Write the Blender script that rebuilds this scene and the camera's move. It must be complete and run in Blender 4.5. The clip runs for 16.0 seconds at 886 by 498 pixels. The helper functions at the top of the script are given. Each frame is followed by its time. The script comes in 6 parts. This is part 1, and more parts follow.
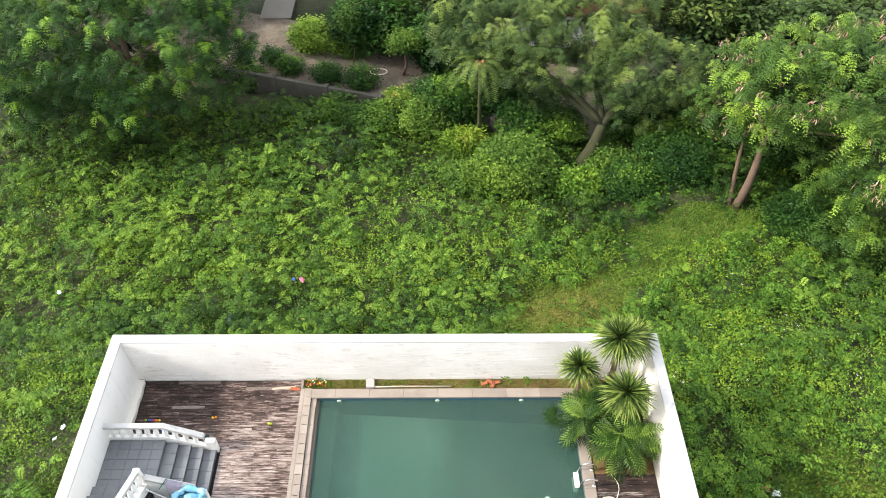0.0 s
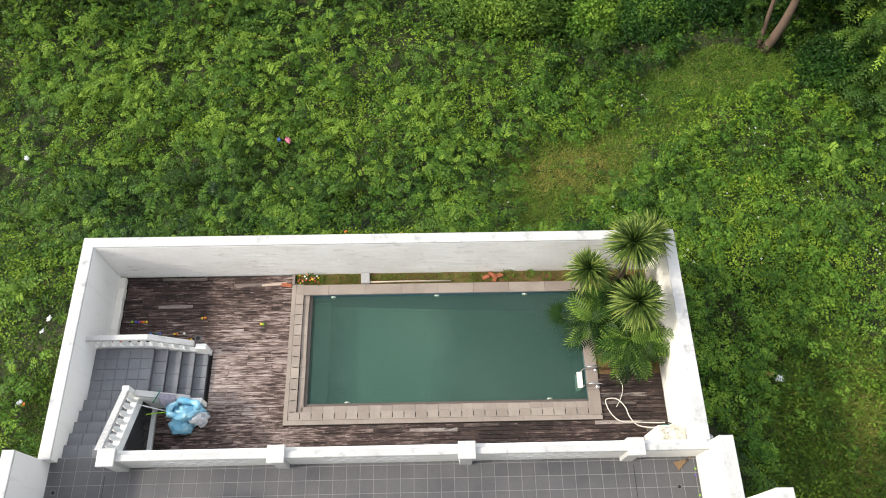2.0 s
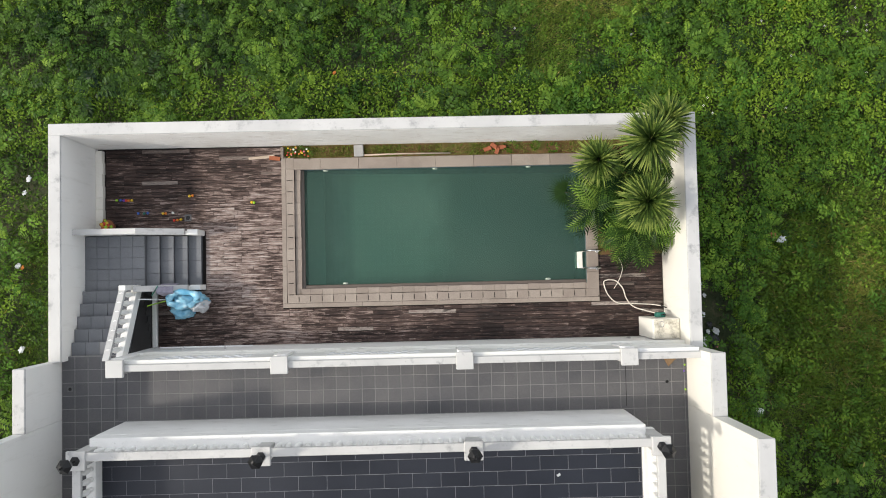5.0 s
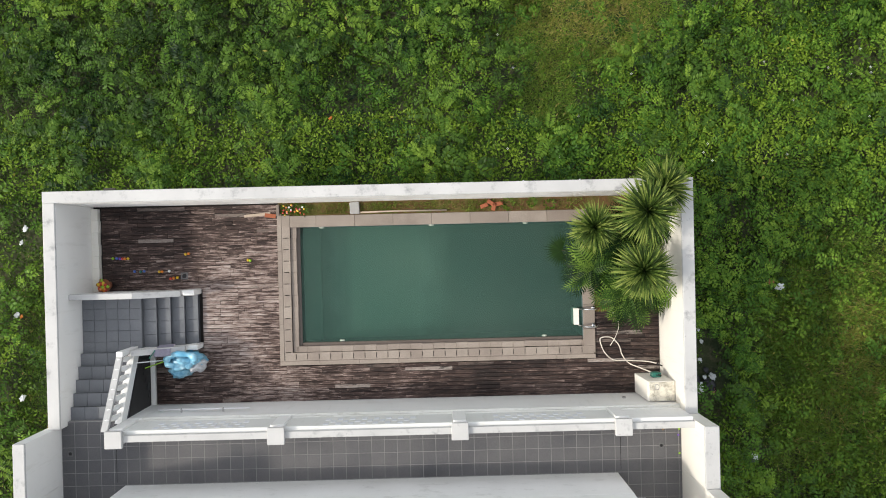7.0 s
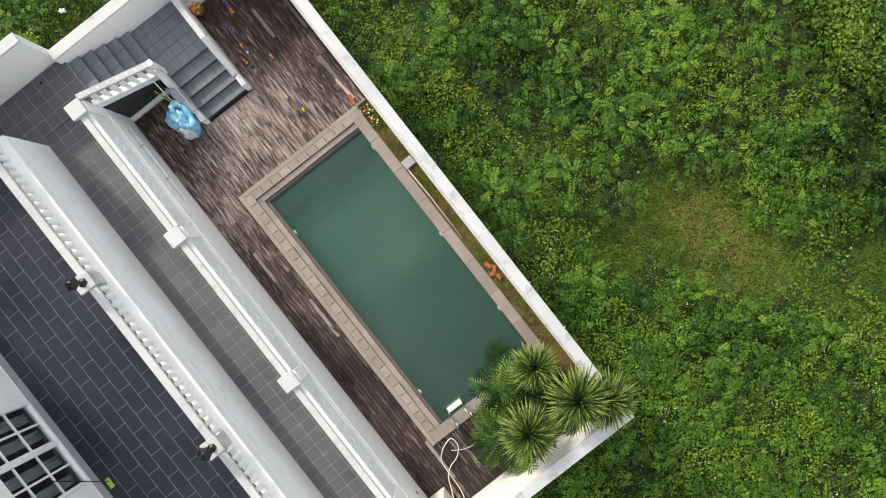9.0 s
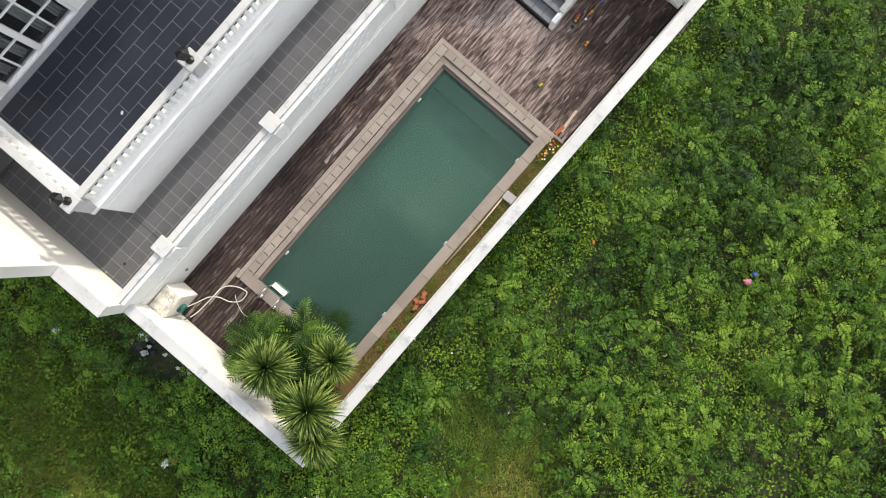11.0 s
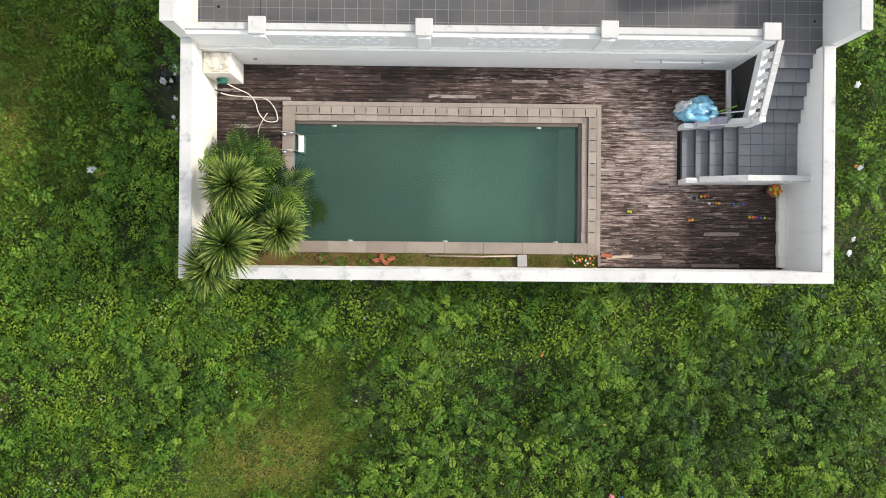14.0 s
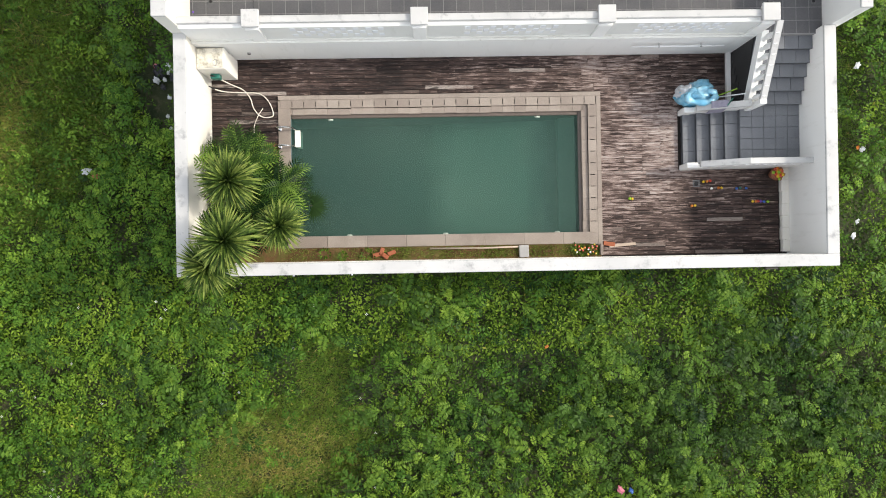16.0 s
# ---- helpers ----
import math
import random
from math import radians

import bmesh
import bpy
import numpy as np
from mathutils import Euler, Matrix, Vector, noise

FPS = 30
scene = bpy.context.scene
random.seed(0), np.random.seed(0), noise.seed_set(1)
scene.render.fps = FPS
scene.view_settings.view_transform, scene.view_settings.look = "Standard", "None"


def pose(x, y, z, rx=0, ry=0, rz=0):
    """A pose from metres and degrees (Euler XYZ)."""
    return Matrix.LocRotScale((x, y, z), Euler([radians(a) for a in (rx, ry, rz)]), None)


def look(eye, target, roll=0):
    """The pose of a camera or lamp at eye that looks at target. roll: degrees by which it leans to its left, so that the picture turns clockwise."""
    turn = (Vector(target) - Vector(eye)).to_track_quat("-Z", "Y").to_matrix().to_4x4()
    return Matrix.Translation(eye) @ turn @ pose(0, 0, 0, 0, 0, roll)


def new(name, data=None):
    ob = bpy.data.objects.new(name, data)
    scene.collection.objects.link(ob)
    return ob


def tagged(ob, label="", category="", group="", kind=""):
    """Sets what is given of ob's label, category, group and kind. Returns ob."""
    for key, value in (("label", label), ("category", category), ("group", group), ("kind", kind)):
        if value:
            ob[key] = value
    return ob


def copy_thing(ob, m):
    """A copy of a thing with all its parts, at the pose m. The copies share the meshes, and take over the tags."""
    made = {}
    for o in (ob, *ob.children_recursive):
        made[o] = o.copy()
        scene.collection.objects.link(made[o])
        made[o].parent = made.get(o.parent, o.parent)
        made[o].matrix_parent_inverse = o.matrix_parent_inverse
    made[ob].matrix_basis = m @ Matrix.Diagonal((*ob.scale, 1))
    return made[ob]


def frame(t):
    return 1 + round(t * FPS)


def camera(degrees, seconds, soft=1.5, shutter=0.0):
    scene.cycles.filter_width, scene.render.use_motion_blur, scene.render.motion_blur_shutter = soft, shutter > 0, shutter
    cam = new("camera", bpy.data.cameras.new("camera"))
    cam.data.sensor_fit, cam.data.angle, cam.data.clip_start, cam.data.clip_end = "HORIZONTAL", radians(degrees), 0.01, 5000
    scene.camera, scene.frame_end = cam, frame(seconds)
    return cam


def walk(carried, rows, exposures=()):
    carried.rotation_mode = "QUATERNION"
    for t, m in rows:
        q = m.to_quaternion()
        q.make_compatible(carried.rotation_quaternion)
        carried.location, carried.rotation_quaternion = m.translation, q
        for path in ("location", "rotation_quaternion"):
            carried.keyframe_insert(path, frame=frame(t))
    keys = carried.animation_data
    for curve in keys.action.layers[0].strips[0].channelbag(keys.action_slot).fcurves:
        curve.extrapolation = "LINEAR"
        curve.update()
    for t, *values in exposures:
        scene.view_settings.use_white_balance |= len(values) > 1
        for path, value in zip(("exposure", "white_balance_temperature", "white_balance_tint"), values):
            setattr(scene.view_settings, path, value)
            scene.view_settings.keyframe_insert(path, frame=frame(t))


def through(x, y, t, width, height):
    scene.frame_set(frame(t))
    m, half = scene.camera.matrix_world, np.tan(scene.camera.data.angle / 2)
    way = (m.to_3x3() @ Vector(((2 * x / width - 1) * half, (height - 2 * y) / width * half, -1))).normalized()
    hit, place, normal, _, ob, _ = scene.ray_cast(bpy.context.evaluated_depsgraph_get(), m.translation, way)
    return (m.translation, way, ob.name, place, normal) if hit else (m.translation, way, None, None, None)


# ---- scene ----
cam = camera(62.11, 16.0, 1.0)
PATH = [
    (0.0, pose(3.659, -7.513, 18.299, 42.48, -0.78, -0.76)),
    (0.5, pose(3.612, -6.676, 18.239, 38.60, -0.68, -1.17)),
    (1.0, pose(3.637, -5.750, 18.338, 34.27, -0.70, -1.20)),
    (1.5, pose(3.619, -4.871, 18.420, 29.95, -0.78, -1.29)),
    (2.0, pose(3.671, -4.116, 18.448, 25.88, -0.69, -1.31)),
    (2.5, pose(3.697, -3.303, 18.501, 21.63, -0.65, -1.38)),
    (3.0, pose(3.680, -2.624, 18.526, 17.75, -0.77, -1.36)),
    (3.5, pose(3.721, -1.839, 18.565, 13.52, -0.73, -1.35)),
    (4.0, pose(3.754, -1.089, 18.584, 9.39, -0.68, -1.36)),
    (4.2, pose(3.759, -0.774, 18.611, 7.68, -0.71, -1.31)),
    (6.3, pose(3.815, 2.542, 18.698, -1.08, -0.95, -1.29)),
    (6.5, pose(3.871, 2.670, 18.697, -0.83, -0.84, -1.27)),
    (7.0, pose(4.008, 2.978, 18.690, -0.36, -0.54, -1.35)),
    (7.5, pose(4.131, 3.231, 18.648, -0.64, -0.21, -0.15)),
    (7.8, pose(4.200, 3.353, 18.620, -0.99, -0.15, 2.82)),
    (8.0, pose(4.240, 3.419, 18.610, -1.11, 0.13, 6.95)),
    (8.1, pose(4.254, 3.445, 18.609, -1.21, 0.06, 10.94)),
    (8.2, pose(4.261, 3.462, 18.611, -1.09, 0.31, 16.49)),
    (10.3, pose(4.238, 3.638, 18.669, 0.15, 0.67, 96.58)),
    (10.5, pose(4.225, 3.644, 18.676, 0.21, 0.44, 105.83)),
    (10.8, pose(4.193, 3.637, 18.683, 0.40, 0.14, 122.39)),
    (11.0, pose(4.168, 3.624, 18.685, 0.46, -0.02, 130.82)),
    (11.2, pose(4.143, 3.606, 18.681, 0.34, -0.06, 134.40)),
    (11.5, pose(4.103, 3.573, 18.657, 0.19, -0.05, 135.73)),
    (11.7, pose(4.080, 3.553, 18.639, 0.07, -0.09, 141.70)),
    (11.9, pose(4.063, 3.537, 18.627, 0.08, -0.24, 152.10)),
    (12.0, pose(4.060, 3.532, 18.624, 0.12, -0.19, 155.06)),
    (12.5, pose(4.071, 3.526, 18.617, -0.07, -0.34, 159.98)),
    (13.0, pose(4.098, 3.542, 18.589, -0.06, -0.47, 169.58)),
    (13.5, pose(4.137, 3.586, 18.553, -0.10, -0.59, 174.32)),
    (14.0, pose(4.178, 3.648, 18.505, -0.07, -0.70, 180.52)),
    (14.5, pose(4.210, 3.712, 18.456, -0.05, -0.75, 180.72)),
    (15.0, pose(4.230, 3.767, 18.401, -0.02, -0.78, 180.41)),
    (15.5, pose(4.237, 3.819, 18.355, 0.02, -0.79, 178.92)),
    (16.0, pose(4.236, 3.865, 18.300, 0.04, -0.81, 179.01)),
]
EXPOSURES = [(0.0, 1.98), (1.0, 1.68), (2.0, 1.42), (3.5, 1.12), (4.0, 1.08), (6.5, 0.97), (7.0, 1.05), (8.0, 1.14), (10.5, 1.20), (16.0, 1.28)]
walk(cam, PATH, EXPOSURES)

# ---- world and sun ----
SUN_ELEVATION, SUN_ROTATION = radians(36.7), radians(262.7)
world = bpy.data.worlds.new("sky")
scene.world = world
world.use_nodes = True
wn = world.node_tree.nodes
sky = wn.new("ShaderNodeTexSky")
sky.sky_type = "NISHITA"
sky.sun_disc = False
sky.sun_elevation, sky.sun_rotation = SUN_ELEVATION, SUN_ROTATION
sky.air_density, sky.dust_density, sky.ozone_density = 1.0, 4.0, 1.0
haze = wn.new("ShaderNodeHueSaturation")
haze.inputs["Saturation"].default_value = 0.5
world.node_tree.links.new(sky.outputs[0], haze.inputs["Color"])
veil = wn.new("ShaderNodeMix")
veil.data_type = "RGBA"
veil.inputs[0].default_value = 0.66
veil.inputs[7].default_value = (3.68, 3.82, 4.06, 1)
world.node_tree.links.new(haze.outputs[0], veil.inputs[6])
world.node_tree.links.new(veil.outputs[2], wn["Background"].inputs[0])
wn["Background"].inputs[1].default_value = 0.136
sun = new("sun", bpy.data.lights.new("sun", "SUN"))
sun.data.energy, sun.data.angle, sun.data.color = 1.42, radians(3.2), (1.0, 0.93, 0.82)
sun.matrix_world = look((-30, -4, 24), (-30 + 1.33, -4 + 0.17, 23))

# ---- materials ----


class Nodes:
    """A material and short calls for its nodes."""

    def __init__(self, name):
        self.mat = bpy.data.materials.new(name)
        self.mat.use_nodes = True
        self.tree = self.mat.node_tree
        self.bsdf = self.tree.nodes["Principled BSDF"]
        self.coords = self.tree.nodes.new("ShaderNodeTexCoord").outputs["Object"]

    def link(self, a, b):
        self.tree.links.new(a, b)

    def add(self, kind, **values):
        n = self.tree.nodes.new(kind)
        for key, value in values.items():
            n.inputs[key].default_value = value
        return n

    def noise(self, scale, detail=4.0, stretch=(1, 1, 1), rough=0.6, world=False):
        m = self.add("ShaderNodeMapping")
        m.inputs["Scale"].default_value = stretch
        if world:
            self.link(self.add("ShaderNodeNewGeometry").outputs["Position"], m.inputs[0])
        else:
            self.link(self.coords, m.inputs[0])
        n = self.add("ShaderNodeTexNoise", Scale=scale, Detail=detail, Roughness=rough)
        self.link(m.outputs[0], n.inputs["Vector"])
        return n.outputs["Fac"]

    def ramp(self, fac, stops):
        r = self.add("ShaderNodeValToRGB")
        while len(r.color_ramp.elements) < len(stops):
            r.color_ramp.elements.new(0.5)
        for e, (at, c) in zip(r.color_ramp.elements, stops):
            e.position = at
            e.color = (*c, 1) if len(c) == 3 else (c[0], c[0], c[0], 1)
        self.link(fac, r.inputs[0])
        return r.outputs[0]

    def mix(self, fac, a, b, mode="MIX"):
        n = self.tree.nodes.new("ShaderNodeMix")
        n.data_type, n.blend_type = "RGBA", mode
        for value, socket in ((fac, n.inputs[0]), (a, n.inputs[6]), (b, n.inputs[7])):
            if isinstance(value, (int, float)):
                socket.default_value = value
            elif isinstance(value, tuple):
                socket.default_value = (*value, 1)
            else:
                self.link(value, socket)
        return n.outputs[2]

    def math(self, op, a, b=0.0):
        n = self.tree.nodes.new("ShaderNodeMath")
        n.operation = op
        for value, socket in ((a, n.inputs[0]), (b, n.inputs[1])):
            if isinstance(value, (int, float)):
                socket.default_value = value
            else:
                self.link(value, socket)
        return n.outputs[0]

    def bump(self, height, strength=0.3, distance=0.01):
        b = self.add("ShaderNodeBump", Strength=strength, Distance=distance)
        self.link(height, b.inputs["Height"])
        self.link(b.outputs[0], self.bsdf.inputs["Normal"])

    def done(self, colour, rough=0.6, metal=0.0, specular=0.5):
        if isinstance(colour, tuple):
            self.bsdf.inputs["Base Color"].default_value = (*colour, 1)
        else:
            self.link(colour, self.bsdf.inputs["Base Color"])
        if isinstance(rough, (int, float)):
            self.bsdf.inputs["Roughness"].default_value = rough
        else:
            self.link(rough, self.bsdf.inputs["Roughness"])
        self.bsdf.inputs["Metallic"].default_value = metal
        self.bsdf.inputs["Specular IOR Level"].default_value = specular
        return self.mat


def object_random(n):
    return n.add("ShaderNodeObjectInfo").outputs["Random"]


def paint(name, clean, grime, amount=0.5, streak=(2.2, 2.2, 0.35)):
    n = Nodes(name)
    cloud = n.noise(0.7, 5, world=True)
    runs = n.noise(2.6, 6, streak, 0.7, world=True)
    spots = n.noise(9, 5, world=True)
    c = n.mix(n.ramp(cloud, [(0.35, (0,)), (0.75, (amount * 0.5,))]), clean, grime)
    c = n.mix(n.ramp(runs, [(0.56, (0,)), (0.72, (amount,))]), c, grime)
    c = n.mix(n.ramp(spots, [(0.66, (0,)), (0.78, (amount * 0.9,))]), c, tuple(0.6 * v for v in grime))
    n.bump(n.noise(38, 4, world=True), 0.12, 0.004)
    return n.done(c, 0.75, 0, 0.3)


WHITE = paint("white_wall_paint", (0.83, 0.825, 0.80), (0.56, 0.55, 0.50), 0.28)
CREAM = paint("cream_wall_paint", (0.78, 0.755, 0.69), (0.56, 0.53, 0.44), 0.28)
COPING_WHITE = paint("weathered_white_top", (0.54, 0.535, 0.52), (0.27, 0.27, 0.27), 0.85, (1.1, 1.1, 1.1))
MOULDY = paint("mould_stained_white", (0.86, 0.855, 0.835), (0.42, 0.42, 0.38), 0.40, (0.8, 3, 1.6))
LEDGE = paint("moss_stained_ledge", (0.78, 0.775, 0.73), (0.28, 0.26, 0.19), 0.62, (0.8, 3, 3))
PARAPET = paint("dull_white_parapet_paint", (0.73, 0.73, 0.70), (0.52, 0.51, 0.46), 0.35)
STRIP_STONE = paint("white_painted_stone_strips", (0.84, 0.825, 0.79), (0.50, 0.44, 0.37), 0.65, (0.9, 2, 2.2))


def tile_material(name, a, b, rough, dust, gloss=0.3):
    n = Nodes(name)
    tone = n.mix(object_random(n), a, b)
    film = n.noise(0.55, 5, world=True)
    c = n.mix(n.ramp(film, [(0.38, (0,)), (0.66, (0.75,))]), tone, dust)
    fine = n.noise(30, 3, (1, 6, 1), world=True)
    c = n.mix(0.3, c, n.mix(1.0, c, n.ramp(fine, [(0.3, (0.35,)), (0.7, (1.6,))]), "MULTIPLY"))
    n.bump(n.noise(60, 2, world=True), 0.05, 0.002)
    return n.done(c, n.ramp(film, [(0.3, (rough,)), (0.7, (rough + 0.25,))]), 0, gloss)


TILE = tile_material("charcoal_floor_tile", (0.070, 0.071, 0.077), (0.098, 0.097, 0.103), 0.36, (0.145, 0.140, 0.140))
STAIR_TILE = tile_material("slate_grey_stair_tile", (0.100, 0.108, 0.122), (0.128, 0.136, 0.150), 0.35, (0.20, 0.207, 0.218))
NAVY_TILE = tile_material("navy_black_terrace_tile", (0.009, 0.011, 0.018), (0.015, 0.018, 0.027), 0.28, (0.020, 0.024, 0.036), 0.42)


def plain(name, colour, rough=0.6, metal=0.0, vary=0.25, scale=8.0):
    n = Nodes(name)
    dark = tuple(v * (1 - vary) for v in colour)
    c = n.mix(n.noise(scale, 4), dark, colour)
    n.bump(n.noise(scale * 6, 3), 0.1, 0.003)
    return n.done(c, rough, metal)


GROUT = plain("pale_grout", (0.25, 0.25, 0.27), 0.9)
DARK_GROUT = plain("grey_grout", (0.28, 0.272, 0.268), 0.9)
STAIR_GROUT = plain("dark_stair_grout", (0.12, 0.125, 0.135), 0.9)
RISER = plain("dark_slate_riser", (0.080, 0.085, 0.094), 0.5)
CONCRETE = plain("mossy_grey_concrete", (0.095, 0.09, 0.07), 0.9, 0, 0.6, 2.5)


def board_material():
    n = Nodes("weathered_deck_wood")
    r = object_random(n)
    base = n.ramp(r, [(0.0, (0.025, 0.015, 0.012)), (0.5, (0.046, 0.028, 0.023)), (0.90, (0.074, 0.048, 0.041)), (0.945, (0.12, 0.092, 0.078)), (1.0, (0.36, 0.31, 0.275))])
    place = n.add("ShaderNodeNewGeometry").outputs["Position"]
    shift = n.add("ShaderNodeCombineXYZ")
    n.link(n.math("MULTIPLY", r, 61.0), shift.inputs[0])
    n.link(n.math("MULTIPLY", r, 37.0), shift.inputs[2])
    own = n.add("ShaderNodeVectorMath")
    n.link(place, own.inputs[0])
    n.link(shift.outputs[0], own.inputs[1])

    def own_noise(scale, detail, stretch, rough):
        m = n.add("ShaderNodeMapping")
        m.inputs["Scale"].default_value = stretch
        n.link(own.outputs[0], m.inputs[0])
        t = n.add("ShaderNodeTexNoise", Scale=scale, Detail=detail, Roughness=rough)
        n.link(m.outputs[0], t.inputs["Vector"])
        return t.outputs["Fac"]

    area = n.noise(0.45, 3, world=True)
    spot = n.add("ShaderNodeVectorMath")
    spot.operation = "DISTANCE"
    spot.inputs[1].default_value = (-0.9, 1.3, 0.0)
    n.link(place, spot.inputs[0])
    # Paler middle: worn boards, and sunlit against shaded deck put into colour.
    lit_worn_middle = n.ramp(n.math("DIVIDE", spot.outputs["Value"], 4.5), [(0.16, (0.32,)), (0.95, (0,))])
    fine = own_noise(8.0, 6, (0.42, 4.2, 1.0), 0.74)
    broad = own_noise(2.4, 5, (0.7, 5.0, 1.0), 0.65)
    worn = n.math("ADD", n.math("MULTIPLY", fine, 1.45), n.math("SUBTRACT", n.math("MULTIPLY", broad, 1.0), 0.508))
    worn = n.math("ADD", worn, n.math("MULTIPLY", n.math("SUBTRACT", area, 0.5), 0.75))
    worn = n.math("ADD", worn, lit_worn_middle)
    c = n.mix(n.ramp(worn, [(0.60, (0.9,)), (0.74, (0,))]), base, (0.013, 0.009, 0.008))
    c = n.mix(n.ramp(worn, [(0.85, (0,)), (0.93, (0.8,))]), c, (0.128, 0.086, 0.072))
    c = n.mix(n.ramp(worn, [(0.98, (0,)), (1.02, (0.9,))]), c, (0.300, 0.228, 0.200))
    half = n.math("MULTIPLY", worn, 0.5)
    c = n.mix(n.ramp(half, [(0.56, (0,)), (0.59, (0.9,))]), c, (0.44, 0.375, 0.34))
    grain = n.noise(26, 5, (0.12, 4, 4), world=True)
    c = n.mix(n.ramp(grain, [(0.40, (0.28,)), (0.55, (0,))]), c, (0.016, 0.011, 0.010))
    chips = own_noise(11, 5, (0.35, 2.2, 1), 0.75)
    c = n.mix(n.ramp(chips, [(0.59, (0,)), (0.66, (0.6,))]), c, (0.27, 0.22, 0.195))
    c = n.mix(n.ramp(chips, [(0.34, (0.9,)), (0.40, (0,))]), c, (0.012, 0.009, 0.008))
    n.bump(grain, 0.4, 0.004)
    return n.done(c, 0.72, 0, 0.3)


BOARD = board_material()
PANEL_WOOD = plain("black_stained_wood", (0.035, 0.033, 0.033), 0.6, 0, 0.5, 4)
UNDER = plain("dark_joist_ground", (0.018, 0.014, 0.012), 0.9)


def coping_material():
    n = Nodes("sandstone_coping")
    c = n.mix(object_random(n), (0.275, 0.230, 0.196), (0.345, 0.296, 0.252))
    c = n.mix(n.ramp(n.noise(1.6, 5, world=True), [(0.45, (0,)), (0.72, (0.6,))]), c, (0.20, 0.165, 0.14))
    c = n.mix(n.ramp(n.noise(40, 4, world=True), [(0.4, (0.25,)), (0.6, (0,))]), c, (0.15, 0.12, 0.10))
    n.bump(n.noise(50, 4, world=True), 0.3, 0.003)
    return n.done(c, 0.8, 0, 0.3)


COPING = coping_material()
WET_STONE = plain("wet_brown_ledge_stone", (0.135, 0.105, 0.085), 0.35, 0, 0.4, 6)


def mosaic_material(name, a, b, scale=20, joint=(0.10, 0.13, 0.13)):
    n = Nodes(name)
    v = n.add("ShaderNodeTexBrick")
    v.inputs["Scale"].default_value = scale
    v.offset = 0.0
    v.inputs["Brick Width"].default_value, v.inputs["Row Height"].default_value = 1.0, 1.0
    v.inputs["Color1"].default_value, v.inputs["Color2"].default_value = (*a, 1), (*b, 1)
    v.inputs["Mortar"].default_value, v.inputs["Mortar Size"].default_value = (*joint, 1), 0.06
    n.link(n.coords, v.inputs["Vector"])
    c = n.mix(n.ramp(n.noise(1.2, 4), [(0.4, (0,)), (0.7, (0.5,))]), v.outputs["Color"], tuple(0.9 * k for k in b))
    return n.done(c, 0.4)


MOSAIC = mosaic_material("blue_green_pool_mosaic", (0.02, 0.08, 0.13), (0.04, 0.12, 0.18))


def depth_floor_material():
    """Pale tiles at the shallow end, their colour darkened down the slope for light lost in deeper water."""
    n = Nodes("silted_pool_floor")
    place = n.add("ShaderNodeSeparateXYZ")
    n.link(n.add("ShaderNodeNewGeometry").outputs["Position"], place.inputs[0])
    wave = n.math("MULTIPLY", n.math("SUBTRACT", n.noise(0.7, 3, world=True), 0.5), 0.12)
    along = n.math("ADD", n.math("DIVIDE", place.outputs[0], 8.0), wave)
    # Light lost in deeper water is put into the floor colour.
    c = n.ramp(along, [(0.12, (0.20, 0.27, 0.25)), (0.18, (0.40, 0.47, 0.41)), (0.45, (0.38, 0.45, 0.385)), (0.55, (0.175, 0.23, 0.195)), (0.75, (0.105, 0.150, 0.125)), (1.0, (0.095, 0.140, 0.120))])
    grid = n.add("ShaderNodeTexBrick")
    grid.offset = 0.0
    grid.inputs["Scale"].default_value = 7.0
    grid.inputs["Brick Width"].default_value, grid.inputs["Row Height"].default_value = 1.0, 1.0
    grid.inputs["Color1"].default_value, grid.inputs["Color2"].default_value = (1, 1, 1, 1), (0.95, 0.95, 0.95, 1)
    grid.inputs["Mortar"].default_value, grid.inputs["Mortar Size"].default_value = (0.84, 0.84, 0.84, 1), 0.06
    n.link(n.coords, grid.inputs["Vector"])
    c = n.mix(1.0, c, grid.outputs["Color"], "MULTIPLY")
    return n.done(c, 0.8)


DEPTH_FLOOR = depth_floor_material()


def water_material():
    n = Nodes("murky_green_pool_water")
    cloud = n.noise(0.30, 3, world=True)
    c = n.mix(n.ramp(cloud, [(0.35, (0,)), (0.70, (1,))]), (0.044, 0.088, 0.072), (0.072, 0.122, 0.098))
    n.bump(n.noise(3.0, 2, world=True), 0.03, 0.01)
    m = n.done(c, 0.04, 0, 0.28)
    n.bsdf.inputs["IOR"].default_value = 1.33
    clear = n.add("ShaderNodeBsdfTransparent")
    clear.inputs[0].default_value = (0.55, 0.80, 0.72, 1)
    mixer = n.add("ShaderNodeMixShader", Fac=0.58)
    n.link(clear.outputs[0], mixer.inputs[1])
    n.link(n.bsdf.outputs[0], mixer.inputs[2])
    n.link(mixer.outputs[0], n.tree.nodes["Material Output"].inputs[0])
    return m


WATER = water_material()
BLACK_METAL = plain("black_painted_metal", (0.012, 0.012, 0.013), 0.4, 0.3)
LAMP_GLASS = plain("dark_smoked_glass", (0.03, 0.03, 0.032), 0.12)
STEEL = plain("stainless_steel", (0.62, 0.62, 0.62), 0.22, 1.0, 0.08)
SCUMMED = plain("scummed_white_plastic", (0.46, 0.52, 0.44), 0.6, 0, 0.3)
WHITE_PLASTIC = plain("white_plastic", (0.78, 0.78, 0.74), 0.4, 0, 0.1)
PVC = plain("white_pvc_pipe", (0.80, 0.80, 0.80), 0.4, 0, 0.08)
